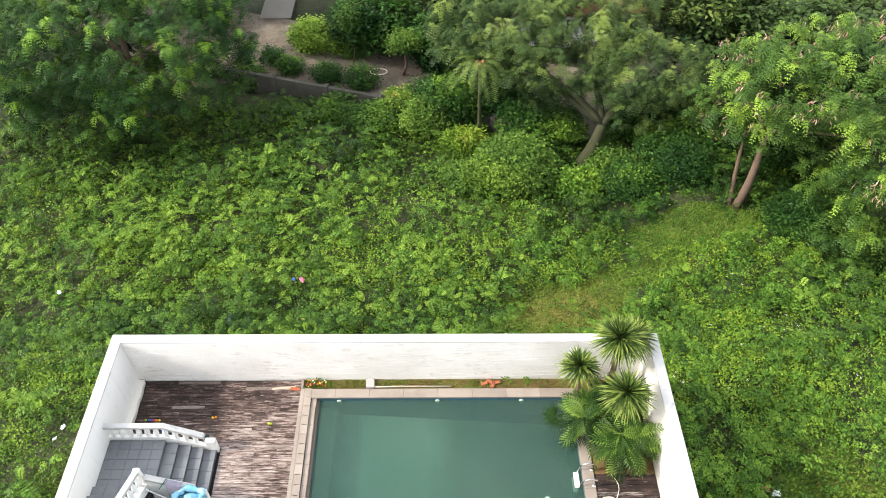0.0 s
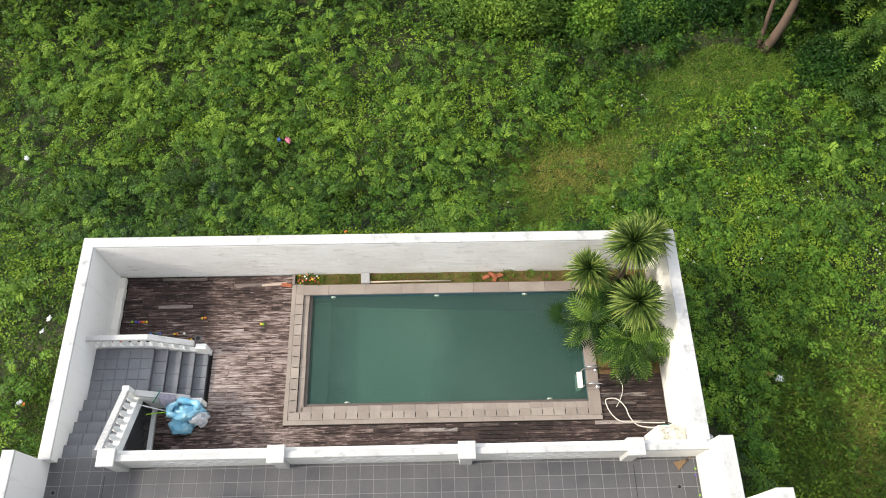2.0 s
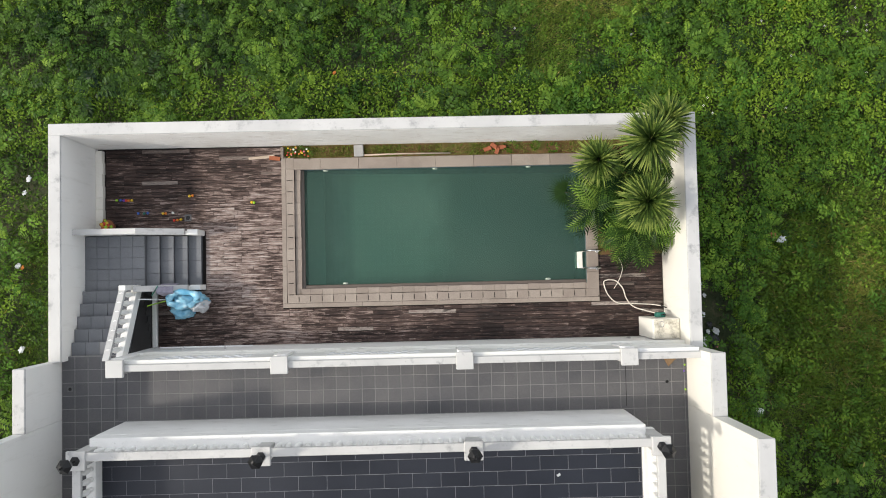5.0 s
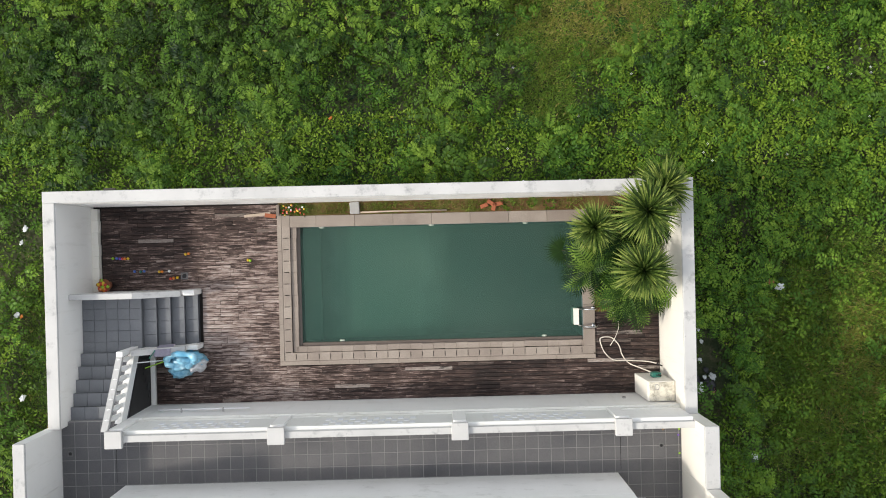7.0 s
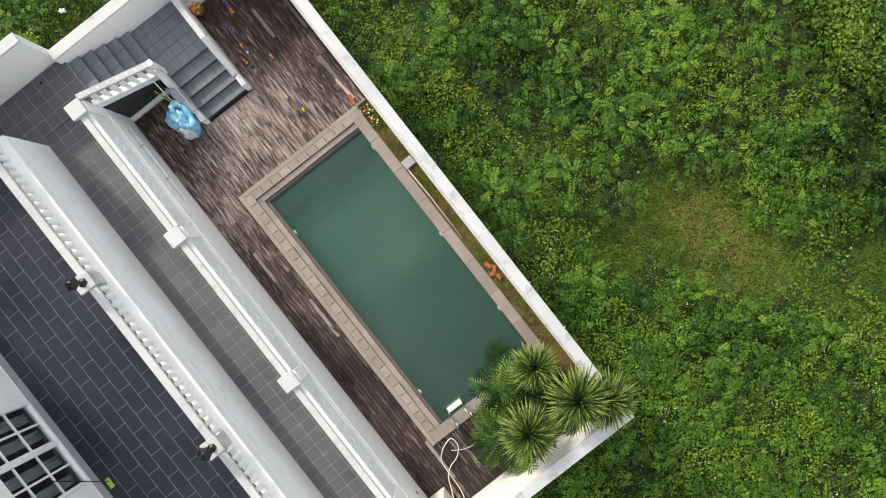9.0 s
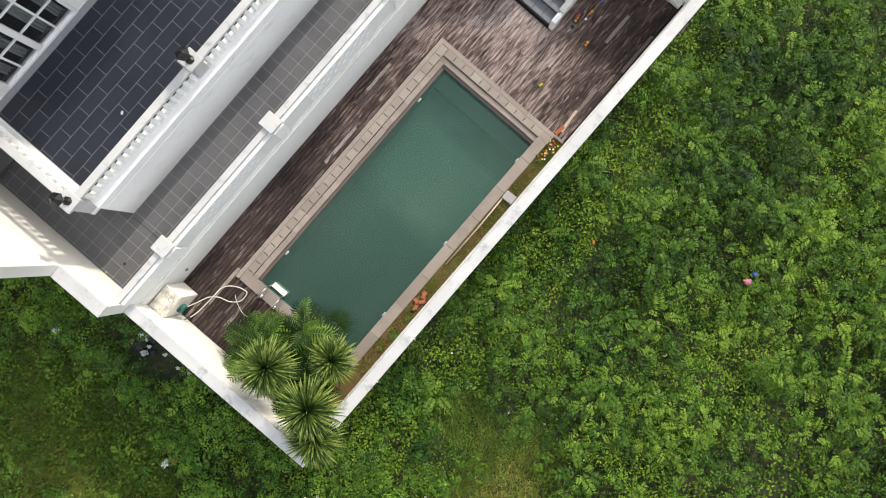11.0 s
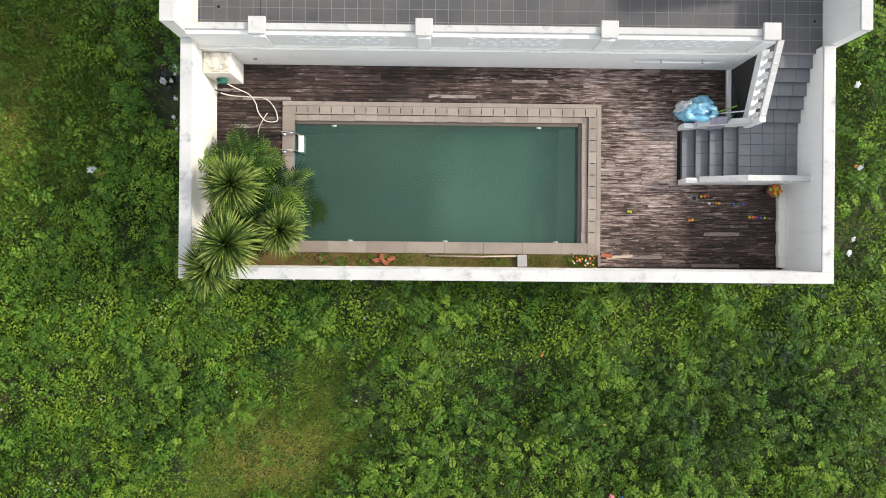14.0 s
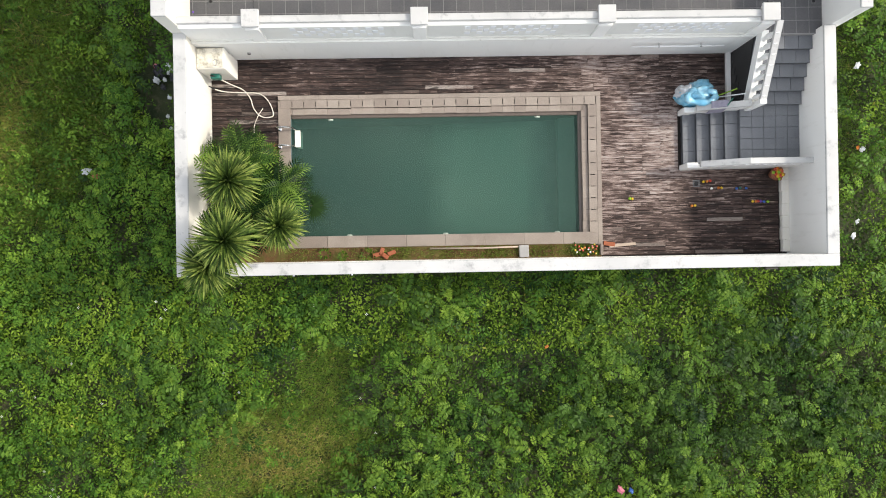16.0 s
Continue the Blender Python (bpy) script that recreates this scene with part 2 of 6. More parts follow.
HOSE = plain("cream_hose_rubber", (0.72, 0.66, 0.58), 0.5, 0, 0.15)
GREEN_PLASTIC = plain("teal_plastic", (0.02, 0.16, 0.12), 0.4)
FRAME_WHITE = plain("white_lacquered_frame", (0.80, 0.80, 0.80), 0.45, 0, 0.06)
CURTAIN = plain("grey_curtain_cloth", (0.42, 0.42, 0.42), 0.9, 0, 0.4, 5)
ROOM_DARK = plain("dim_room_wall", (0.05, 0.05, 0.055), 0.9)
BRICK_RED = plain("orange_brick", (0.42, 0.13, 0.06), 0.85, 0, 0.4, 12)
sn = Nodes("mossy_brown_soil")
sc = sn.mix(sn.noise(14, 5), (0.075, 0.040, 0.018), (0.19, 0.105, 0.040))
sc = sn.mix(sn.ramp(sn.noise(2.2, 6, rough=0.7), [(0.46, (0,)), (0.60, (0.85,))]), sc, (0.11, 0.115, 0.022))
sn.bump(sn.noise(30, 5), 0.6, 0.01)
SOIL = sn.done(sc, 0.95)
PLANK = plain("pale_bare_plank", (0.58, 0.46, 0.36), 0.8, 0, 0.4, 6)
LIME = plain("lime_green_plastic", (0.30, 0.55, 0.03), 0.5)
GREY_STONE = plain("pale_grey_slab", (0.42, 0.41, 0.40), 0.85, 0, 0.3, 7)
YELLOW = plain("yellow_plastic", (0.75, 0.50, 0.03), 0.35)
RED = plain("red_plastic", (0.62, 0.06, 0.04), 0.35)
ORANGE = plain("orange_plastic", (0.70, 0.22, 0.03), 0.35)
BLUE = plain("blue_plastic", (0.05, 0.14, 0.48), 0.35)
PINK = plain("pink_plastic", (0.70, 0.20, 0.28), 0.5)
PURPLE = plain("purple_plastic", (0.16, 0.07, 0.45), 0.5)
WHITE_TRASH = plain("crumpled_white_plastic", (0.66, 0.68, 0.70), 0.5)
BLACK_TRASH = plain("black_plastic_bag", (0.015, 0.016, 0.022), 0.35)
TERRACOTTA = plain("terracotta", (0.32, 0.12, 0.06), 0.85)


def vinyl_material():
    n = Nodes("pale_blue_vinyl")
    c = n.ramp(n.noise(3.2, 4), [(0.35, (0.12, 0.40, 0.60)), (0.6, (0.30, 0.58, 0.72)), (0.78, (0.62, 0.72, 0.76))])
    n.bump(n.noise(7, 4), 0.5, 0.02)
    return n.done(c, 0.32)


VINYL = vinyl_material()


def pane_material():
    n = Nodes("window_glass")
    n.bsdf.inputs["Transmission Weight"].default_value = 1.0
    n.bsdf.inputs["IOR"].default_value = 1.45
    return n.done((0.9, 0.93, 0.93), 0.02)


PANE = pane_material()

# ---- building helpers ----


def part(name, bm, material, parent=None, label="", smooth=False):
    """Links a bmesh as one mesh object, under a thing where one is given."""
    me = bpy.data.meshes.new(name)
    if bm.faces:
        bmesh.ops.recalc_face_normals(bm, faces=bm.faces)
    bm.to_mesh(me)
    bm.free()
    me.materials.append(material)
    if smooth:
        me.polygons.foreach_set("use_smooth", [True] * len(me.polygons))
    ob = new(name, me)
    ob.parent = parent
    if label:
        tagged(ob, label)
    return ob


def empty(name, at=(0, 0, 0), turn=0.0):
    ob = new(name)
    ob.matrix_world = pose(*at, 0, 0, turn)
    ob.empty_display_size = 0.1
    return ob


def add_box(bm, x0, x1, y0, y1, z0, z1, bevel=0.0):
    made = bmesh.ops.create_cube(bm, size=1, matrix=Matrix.LocRotScale(((x0 + x1) / 2, (y0 + y1) / 2, (z0 + z1) / 2), None, (x1 - x0, y1 - y0, z1 - z0)))
    if bevel:
        edges = list({e for v in made["verts"] for e in v.link_edges})
        bmesh.ops.bevel(bm, geom=edges, offset=bevel, segments=1, affect="EDGES")


def box(x0, x1, y0, y1, z0, z1, bevel=0.0):
    bm = bmesh.new()
    add_box(bm, x0, x1, y0, y1, z0, z1, bevel)
    return bm


def prism(outline, axis, a, b):
    """An outline of (u, v) pushed along x or y from a to b; v is z."""
    bm = bmesh.new()
    ends = []
    for s in (a, b):
        ends.append([bm.verts.new((s, u, v) if axis == "x" else (u, s, v)) for u, v in outline])
    n = len(outline)
    bm.faces.new(ends[0])
    bm.faces.new(ends[1][::-1])
    for i in range(n):
        bm.faces.new((ends[0][i], ends[1][i], ends[1][(i + 1) % n], ends[0][(i + 1) % n]))
    return bm


def lathe(profile, seg=10, bm=None, at=(0, 0, 0)):
    bm = bm or bmesh.new()
    rings = []
    for r, z in profile:
        rings.append([bm.verts.new((at[0] + r * math.cos(math.tau * i / seg), at[1] + r * math.sin(math.tau * i / seg), at[2] + z)) for i in range(seg)])
    for a, b in zip(rings, rings[1:]):
        for i in range(seg):
            bm.faces.new((a[i], a[(i + 1) % seg], b[(i + 1) % seg], b[i]))
    bm.faces.new(rings[0][::-1])
    bm.faces.new(rings[-1])
    return bm


def tube(points, radii, seg=8, bm=None):
    """A round tube along points, its radius given at each or once."""
    bm = bm or bmesh.new()
    pts = [Vector(p) for p in points]
    if isinstance(radii, (int, float)):
        radii = [radii] * len(pts)
    rings = []
    side = Vector((0.31, 0.17, 0.94))
    for i, p in enumerate(pts):
        d = (pts[min(i + 1, len(pts) - 1)] - pts[max(i - 1, 0)]).normalized()
        u = d.cross(side)
        if u.length < 0.2:
            u = d.cross(Vector((1, 0, 0)))
        u.normalize()
        w = d.cross(u)
        rings.append([bm.verts.new(p + radii[i] * (u * math.cos(math.tau * k / seg) + w * math.sin(math.tau * k / seg))) for k in range(seg)])
    for a, b in zip(rings, rings[1:]):
        for k in range(seg):
            bm.faces.new((a[k], a[(k + 1) % seg], b[(k + 1) % seg], b[k]))
    bm.faces.new(rings[0][::-1])
    bm.faces.new(rings[-1])
    return bm


def smooth_line(points, steps=6):
    """Catmull-Rom points through the given ones."""
    p = [Vector(v) for v in points]
    p = [2 * p[0] - p[1]] + p + [2 * p[-1] - p[-2]]
    out = []
    for a, b, c, d in zip(p, p[1:], p[2:], p[3:]):
        for i in range(steps):
            t = i / steps
            out.append(0.5 * (2 * b + (c - a) * t + (2 * a - 5 * b + 4 * c - d) * t * t + (3 * b - a - 3 * c + d) * t ** 3))
    out.append(p[-2])
    return out


SHARED = {}


def slab_mesh(sx, sy, h, chamfer, material):
    """A low block with chamfered top edges, its centre at the base; alike ones share the mesh."""
    key = (round(sx, 2), round(sy, 2), round(h, 3), material.name)
    if key not in SHARED:
        a, b, c = sx / 2, sy / 2, chamfer
        v = [(s * a, t * b, 0) for s, t in ((-1, -1), (1, -1), (1, 1), (-1, 1))]
        v += [(s * a, t * b, h - c) for s, t in ((-1, -1), (1, -1), (1, 1), (-1, 1))]
        v += [(s * (a - c), t * (b - c), h) for s, t in ((-1, -1), (1, -1), (1, 1), (-1, 1))]
        f = [(8, 9, 10, 11)]
        for i in range(4):
            j = (i + 1) % 4
            f += [(i, j, 4 + j, 4 + i), (4 + i, 4 + j, 8 + j, 8 + i)]
        me = bpy.data.meshes.new("slab")
        me.from_pydata(v, [], f)
        me.materials.append(material)
        SHARED[key] = me
    return SHARED[key]


def piece(name, me, parent, x, y, z, turn=0.0):
    ob = new(name, me)
    ob.parent = parent
    ob.matrix_basis = pose(x, y, z, 0, 0, turn)
    return ob


rng = np.random.default_rng(7)

# ---- plan ----
DECK, TERRACE, UPPER = 0.0, 1.51, 2.97       # floor levels
WALL_TOP, SIDE_TOP, TALL_TOP = 1.87, 3.05, 5.2
WEST, EAST = -4.66, 9.65                     # inner faces of the yard's side walls
NORTH_IN, NORTH_OUT = 4.12, 4.38
POST_X, POST_Y, POST_TOP = (-3.17, 0.39, 4.44, 8.06), -1.15, 2.55
UP_POST_X, UP_Y, UP_TOP = (-3.34, 0.30, 4.52, 8.27), -2.78, 3.92
PLINTH_W, PLINTH_E, PLINTH_Y, FACADE_Y = -3.37, 8.15, -2.47, -5.72


def ground_z(x, y):
    """Height of the soil: a bank by the yard's walls that falls away to the lower field."""
    def ease(a, b, v):
        s = np.clip((v - a) / (b - a), 0, 1)
        return s * s * (3 - 2 * s)
    low = -4.75 + 1.45 * ease(9, 16, x) * (1 - ease(17, 24, y))
    bank = -2.45 - 0.25 * ease(9.5, 15, x)
    z = bank + (low - bank) * ease(4.8, 10.0, y)
    return z + 0.10 * np.sin(0.9 * x + 0.4 * y) + 0.08 * np.sin(1.3 * y - 0.5 * x)


def wall_piece(name, x0, x1, y0, y1, z0, z1, mat, label, cap=0.0, cap_mat=None):
    """A plastered wall; with cap it carries a slightly wider weathered top of its own."""
    ob = tagged(part(name, box(x0, x1, y0, y1, z0, z1 - (0.06 if cap else 0), 0.008), mat), label, "wall", kind="structure")
    if cap:
        part("wall_top", box(x0 - cap, x1 + cap, y0 - cap, y1 + cap, z1 - 0.06, z1, 0.012), cap_mat or COPING_WHITE, ob, "flat weathered wall top")
    return ob


# yard walls
wall_north = wall_piece("wall_north", WEST - 0.27, EAST + 0.28, NORTH_IN, NORTH_OUT, -3.4, WALL_TOP, WHITE, "white painted garden wall clad with stone strips inside", 0.004)
wall_west = wall_piece("wall_west", WEST - 0.27, WEST, -1.05, NORTH_IN - 0.004, -3.4, WALL_TOP, WHITE, "white plastered garden wall beside the deck and stairs", 0.003)
wall_east = wall_piece("wall_east", EAST, EAST + 0.28, -1.05, NORTH_IN - 0.004, -3.4, WALL_TOP, CREAM, "sunlit cream plastered garden wall beside the pool", 0.003)
wall_piece("wall_west_terrace", -5.07, -4.82, -2.40, -1.054, -3.4, SIDE_TOP, WHITE, "white plastered side wall of the terrace", 0.004)
wall_piece("wall_east_terrace", 9.66, 9.97, -2.40, -1.054, -3.4, SIDE_TOP, CREAM, "cream plastered side wall of the terrace", 0.004)
wall_piece("wall_west_tall", -5.07, -4.82, -14, -2.404, -3.4, TALL_TOP, WHITE, "tall white plastered side wall along the house", 0.005)
wall_piece("wall_east_tall", 9.66, 9.97, -14, -2.404, -3.4, TALL_TOP, CREAM, "tall cream plastered side wall along the house", 0.005)

# stone strips that clad the inner face of the north wall, joined in one mesh
cladding = bmesh.new()
z = 0.0
while z < WALL_TOP - 0.09:
    h = 0.042 + 0.012 * rng.random()
    x = WEST
    while x < EAST - 0.02:
        w = min(0.22 + 0.55 * rng.random(), EAST - x)
        d = 0.004 + 0.003 * rng.random()
        y1 = NORTH_IN - d
        a = [cladding.verts.new(p) for p in ((x, NORTH_IN, z), (x + w - 0.003, NORTH_IN, z), (x + w - 0.003, NORTH_IN, z + h - 0.003), (x, NORTH_IN, z + h - 0.003))]
        e = 0.004
        b = [cladding.verts.new(p) for p in ((x + e, y1, z + e), (x + w - e - 0.003, y1, z + e), (x + w - e - 0.003, y1, z + h - 0.003 - e), (x + e, y1, z + h - 0.003 - e))]
        cladding.faces.new(b)
        for i in range(4):
            cladding.faces.new((a[i], a[(i + 1) % 4], b[(i + 1) % 4], b[i]))
        x += w
    z += h
tagged(part("stone_strips", cladding, STRIP_STONE, wall_north, "uneven rows of white painted stone strips"), kind="stuff")

# low kerb at the foot of the west wall
kerb_west = tagged(empty("kerb_west"), "crumbling cream kerb at the foot of the wall", "kerb", kind="structure")
for i in range(7):
    w = (0.17, 0.19, 0.18, 0.19, 0.175, 0.19, 0.17)[i]
    part("kerb_stone", box(WEST + 0.002, WEST + w, 1.98 + 0.298 * i, 1.98 + 0.298 * i + 0.2965, -0.05, 0.10 + 0.08 * w, 0.008), CREAM, kerb_west)

# terrace slab and its retaining wall
terrace = tagged(part("terrace_floor", box(-4.81, 9.655, -14, -1.02, 1.2, TERRACE - 0.004), DARK_GROUT), "charcoal tiled terrace floor with pale joints", "floor", kind="structure")
part("stair_head", box(-4.81, -3.304, -1.018, -0.95, 1.2, TERRACE - 0.004), DARK_GROUT, terrace)
wall_terrace = tagged(part("wall_terrace", box(-3.30, EAST - 0.003, -1.30, -0.92, -0.4, TERRACE - 0.03, 0.01), WHITE), "white plastered retaining wall under the terrace balustrade", "wall", kind="structure")
band = prism([(-0.918, 1.44), (-0.904, 1.45), (-0.904, 1.475), (-0.95, 1.49), (-0.95, 1.44)], "x", -2.95, EAST - 0.006)
part("moulding", band, LEDGE, wall_terrace, "mould-stained ledge moulding")

# plinth of the upper terrace
plinth = tagged(part("wall_upper_terrace", box(PLINTH_W, PLINTH_E, FACADE_Y - 0.02, PLINTH_Y, 1.3, UPPER - 0.012, 0.01), MOULDY), "stained white wall carrying the upper terrace", "wall", kind="structure")
part("edge_slab", box(PLINTH_W - 0.10, PLINTH_E + 0.28, FACADE_Y + 0.01, PLINTH_Y - 0.16, UPPER - 0.20, UPPER - 0.014, 0.012), WHITE, plinth)
part("kerb", box(PLINTH_W + 0.004, PLINTH_E - 0.004, PLINTH_Y - 0.36, PLINTH_Y - 0.005, UPPER - 0.02, 3.28, 0.01), MOULDY, plinth)
upper_floor = tagged(part("floor_upper", box(PLINTH_W + 0.02, PLINTH_E - 0.02, FACADE_Y + 0.02, PLINTH_Y - 0.365, UPPER - 0.03, UPPER), GROUT), "navy black tiled upper terrace floor with pale joints", "floor", kind="structure")

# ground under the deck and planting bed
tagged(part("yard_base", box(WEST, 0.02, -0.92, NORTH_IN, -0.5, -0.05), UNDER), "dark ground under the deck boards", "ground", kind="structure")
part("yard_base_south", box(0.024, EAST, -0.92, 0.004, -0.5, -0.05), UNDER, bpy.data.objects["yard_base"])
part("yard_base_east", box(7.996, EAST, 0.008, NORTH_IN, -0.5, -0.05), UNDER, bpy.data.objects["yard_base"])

# ---- pool ----
pool = tagged(empty("swimming_pool", (0, 0, 0)), "rectangular pool of murky green water with sandstone coping", "pool")
basin = bmesh.new()
X0, X1, Y0, Y1, BOT = 0.55, 7.70, 0.55, 3.49, -1.7
add_box(basin, X0 - 0.2, X0, Y0 - 0.2, Y1 + 0.2, BOT, -0.13)
add_box(basin, X1, X1 + 0.2, Y0 - 0.2, Y1 + 0.2, BOT, -0.03)
add_box(basin, X0, X1, Y0 - 0.2, Y0, BOT, -0.13)
add_box(basin, X0, X1, Y1, Y1 + 0.2, BOT, -0.03)
part("basin_wall", basin, MOSAIC, pool, "blue green mosaic pool lining")
floor_line = [(X0, -0.80), (X1, -1.6), (X1, -1.75), (X0, -1.75)]
part("pool_floor", prism(floor_line, "y", Y0, Y1), DEPTH_FLOOR, pool, "tile floor sloping to the deep end, darkened with depth")
part("bench", box(X0 + 0.003, 1.0, Y0 + 0.003, Y1 - 0.003, -0.78, -0.50, 0.02), DEPTH_FLOOR, pool, "submerged bench")
wbm = bmesh.new()
bmesh.ops.create_grid(wbm, x_segments=24, y_segments=10, size=0.5, matrix=Matrix.LocRotScale(((X0 + X1) / 2, (Y0 + Y1) / 2, -0.11), None, (X1 - X0 - 0.002, Y1 - Y0 - 0.002, 1)))
tagged(part("water", wbm, WATER), "still murky green pool water", "water", kind="structure")

# coping: an outer band, a row of tiles, a step of tiles and a wet ledge on the south and west sides
# Near-black bedding: the shade inside the open slots put into its colour.
part("bedding", box(0.012, 0.315, 0.012, 3.77, -0.45, 0.012), UNDER, pool)
part("bedding_south", box(0.319, 7.99, 0.012, 0.315, -0.45, 0.012), UNDER, pool)
part("bedding_north", box(0.364, 7.99, 3.50, 3.77, -0.45, 0.0), WET_STONE, pool)
part("bedding_east", box(7.71, 7.99, 0.364, 3.496, -0.45, 0.0), WET_STONE, pool)
part("ledge", box(0.319, 0.555, 0.319, 3.49, -0.45, -0.07, 0.01), WET_STONE, pool, "wet brown stone ledge")
part("ledge_south", box(0.559, 7.70, 0.319, 0.555, -0.45, -0.07, 0.01), WET_STONE, pool, "wet brown stone ledge")
PITCH, SLOT = 0.29, 0.019
for i in range(8):
    piece("coping_band", slab_mesh(0.998, 0.109, 0.047, 0.005, COPING), pool, 0.5 + i, 0.0545, 0.012)
for i in range(4):
    piece("coping_band", slab_mesh(0.109, 0.93, 0.047, 0.005, COPING), pool, 0.0545, 0.575 + 0.932 * i, 0.012)
for i in range(27):
    x = 0.115 + PITCH * (i + 0.5)
    piece("coping_tile", slab_mesh(PITCH - SLOT, 0.205, 0.045, 0.003, COPING), pool, x, 0.216, 0.012)
    piece("slot_end", slab_mesh(SLOT, 0.038, 0.044, 0.0, COPING), pool, x + PITCH / 2, 0.133, 0.012)
    piece("slot_end", slab_mesh(SLOT, 0.040, 0.044, 0.0, COPING), pool, x + PITCH / 2, 0.298, 0.012)
    if i > 0:
        piece("coping_step", slab_mesh(PITCH - 0.001, 0.150, 0.075, 0.006, COPING), pool, x, 0.392 + 0.014 * rng.random(), -0.07, 1.6 * (rng.random() - 0.5))
for i in range(12):
    y = 0.325 + PITCH * (i + 0.5)
    piece("coping_tile", slab_mesh(0.205, PITCH - SLOT, 0.045, 0.003, COPING), pool, 0.216, y, 0.012)
    piece("slot_end", slab_mesh(0.038, SLOT, 0.044, 0.0, COPING), pool, 0.133, y - PITCH / 2, 0.012)
    piece("slot_end", slab_mesh(0.040, SLOT, 0.044, 0.0, COPING), pool, 0.298, y - PITCH / 2, 0.012)
    if i < 11:
        piece("coping_step", slab_mesh(0.150, PITCH - 0.001, 0.075, 0.006, COPING), pool, 0.392 + 0.014 * rng.random(), y, -0.07, 1.6 * (rng.random() - 0.5))
for i in range(8):
    piece("coping_slab", slab_mesh(0.97, 0.29, 0.05, 0.008, COPING), pool, 0.50 + 0.975 * i, 3.635, 0.0)
for i in range(5):
    piece("coping_slab", slab_mesh(0.30, 0.615, 0.05, 0.008, COPING), pool, 7.85, 0.44 + 0.62 * i + 0.0, 0.0)
for x, y, turn in ((1.56, 0.565, 0), (6.73, 0.565, 0), (1.10, 3.496, 180), (3.9, 3.496, 180), (6.3, 3.496, 180)):
    lamp = part("underwater_light", lathe([(0.075, 0.0), (0.075, 0.03), (0.055, 0.045)], 12), SCUMMED, pool, "round white underwater light dulled by scum")
    lamp.matrix_basis = pose(x, y, -0.145, -90, 0, turn)

# ---- stairs from the deck to the terrace ----
stairs = tagged(empty("stairs", (-3.3, 0.6, 0)), "L-shaped slate tiled stairs with white balustrades", "stairs")
stairs.matrix_world = pose(0, 0, 0)
RISE = TERRACE / 11
for i in range(4):
    part("step_core", box(-3.21, -2.03 - 0.297 * i, 0.62, 1.86, -0.1 if i == 0 else RISE * i - 0.02, RISE * (i + 1) - 0.025), STAIR_GROUT, stairs)
part("landing_core", box(-4.655, -3.214, 0.52, 1.86, -0.1, RISE * 5 - 0.025), STAIR_GROUT, stairs)
for i in range(5):
    part("step_core", box(-4.655, -3.32, -0.948, 0.52 - 0.295 * i, RISE * 5 - 0.05 if i == 0 else RISE * (5 + i) - 0.02, RISE * (6 + i) - 0.025), STAIR_GROUT, stairs)
for i in range(4):
    for y, w in ((0.62 + 0.155, 0.31), (0.62 + 0.465, 0.31), (0.62 + 0.775, 0.31), (0.62 + 1.085, 0.31)):
        piece("tread_tile", slab_mesh(0.31, w - 0.006, 0.028, 0.004, STAIR_TILE), stairs, -2.17 - 0.297 * i, y, RISE * (i + 1) - 0.028)
for a in range(5):
    for b in range(5):
        piece("landing_tile", slab_mesh(0.282, 0.262, 0.028, 0.003, STAIR_TILE), stairs, -4.51 + 0.288 * a, 0.655 + 0.268 * b, RISE * 5 - 0.028)
for i in range(5):
    for a in range(4):
        piece("tread_tile", slab_mesh(0.322, 0.31, 0.028, 0.004, STAIR_TILE), stairs, -4.49 + 0.328 * a, 0.38 - 0.295 * i, RISE * (6 + i) - 0.028)
# Dark riser strips: the shadow under each nosing put into their colour.
for i in range(4):
    part("riser", box(-2.03 - 0.297 * i, -2.024 - 0.297 * i, 0.622, 1.858, RISE * i + 0.003, RISE * (i + 1) - 0.031), RISER, stairs, "dark riser")
for i in range(5):
    part("riser", box(-4.653, -3.322, 0.52 - 0.295 * i, 0.526 - 0.295 * i, RISE * (5 + i) + 0.003, RISE * (6 + i) - 0.031), RISER, stairs, "dark riser")
# the side of the upper flight, boarded in black wood above a worn kerb
side = prism([(0.50, 0.0), (0.50, 0.66), (-0.92, 1.34), (-0.92, 0.0)], "x", -3.318, -3.295)
part("side_panel", side, PANEL_WOOD, stairs, "black stained board panel under the flight")
for k in range(7):
    y = 0.40 - 0.2 * k
    part("side_board", prism([(y + 0.085, 0.02), (y + 0.085, 0.62 - (0.42 - y) * 0.48), (y - 0.085, 0.62 - (0.42 - y + 0.17) * 0.48 + 0.17 * 0.96), (y - 0.085, 0.02)], "x", -3.292, -3.275), PANEL_WOOD, stairs)
part("foot_kerb", box(-3.27, -3.16, -0.915, 0.50, -0.05, 0.09, 0.012), MOULDY, stairs, "worn white kerb")

# ---- balusters and rails ----
BALUSTER = [(0.055, 0.0), (0.055, 0.05), (0.036, 0.07), (0.040, 0.11), (0.062, 0.20), (0.066, 0.27), (0.052, 0.36), (0.030, 0.46), (0.030, 0.52), (0.046, 0.545), (0.032, 0.57), (0.055, 0.59), (0.055, 0.64)]


def baluster_mesh(height, fat=1.0):
    bm = lathe([(r * fat, z * height / 0.64) for r, z in BALUSTER], 8)
    bmesh.ops.recalc_face_normals(bm, faces=bm.faces)
    me = bpy.data.meshes.new("baluster")
    bm.to_mesh(me)
    bm.free()
    me.materials.append(WHITE)
    me.polygons.foreach_set("use_smooth", [True] * len(me.polygons))
    return me


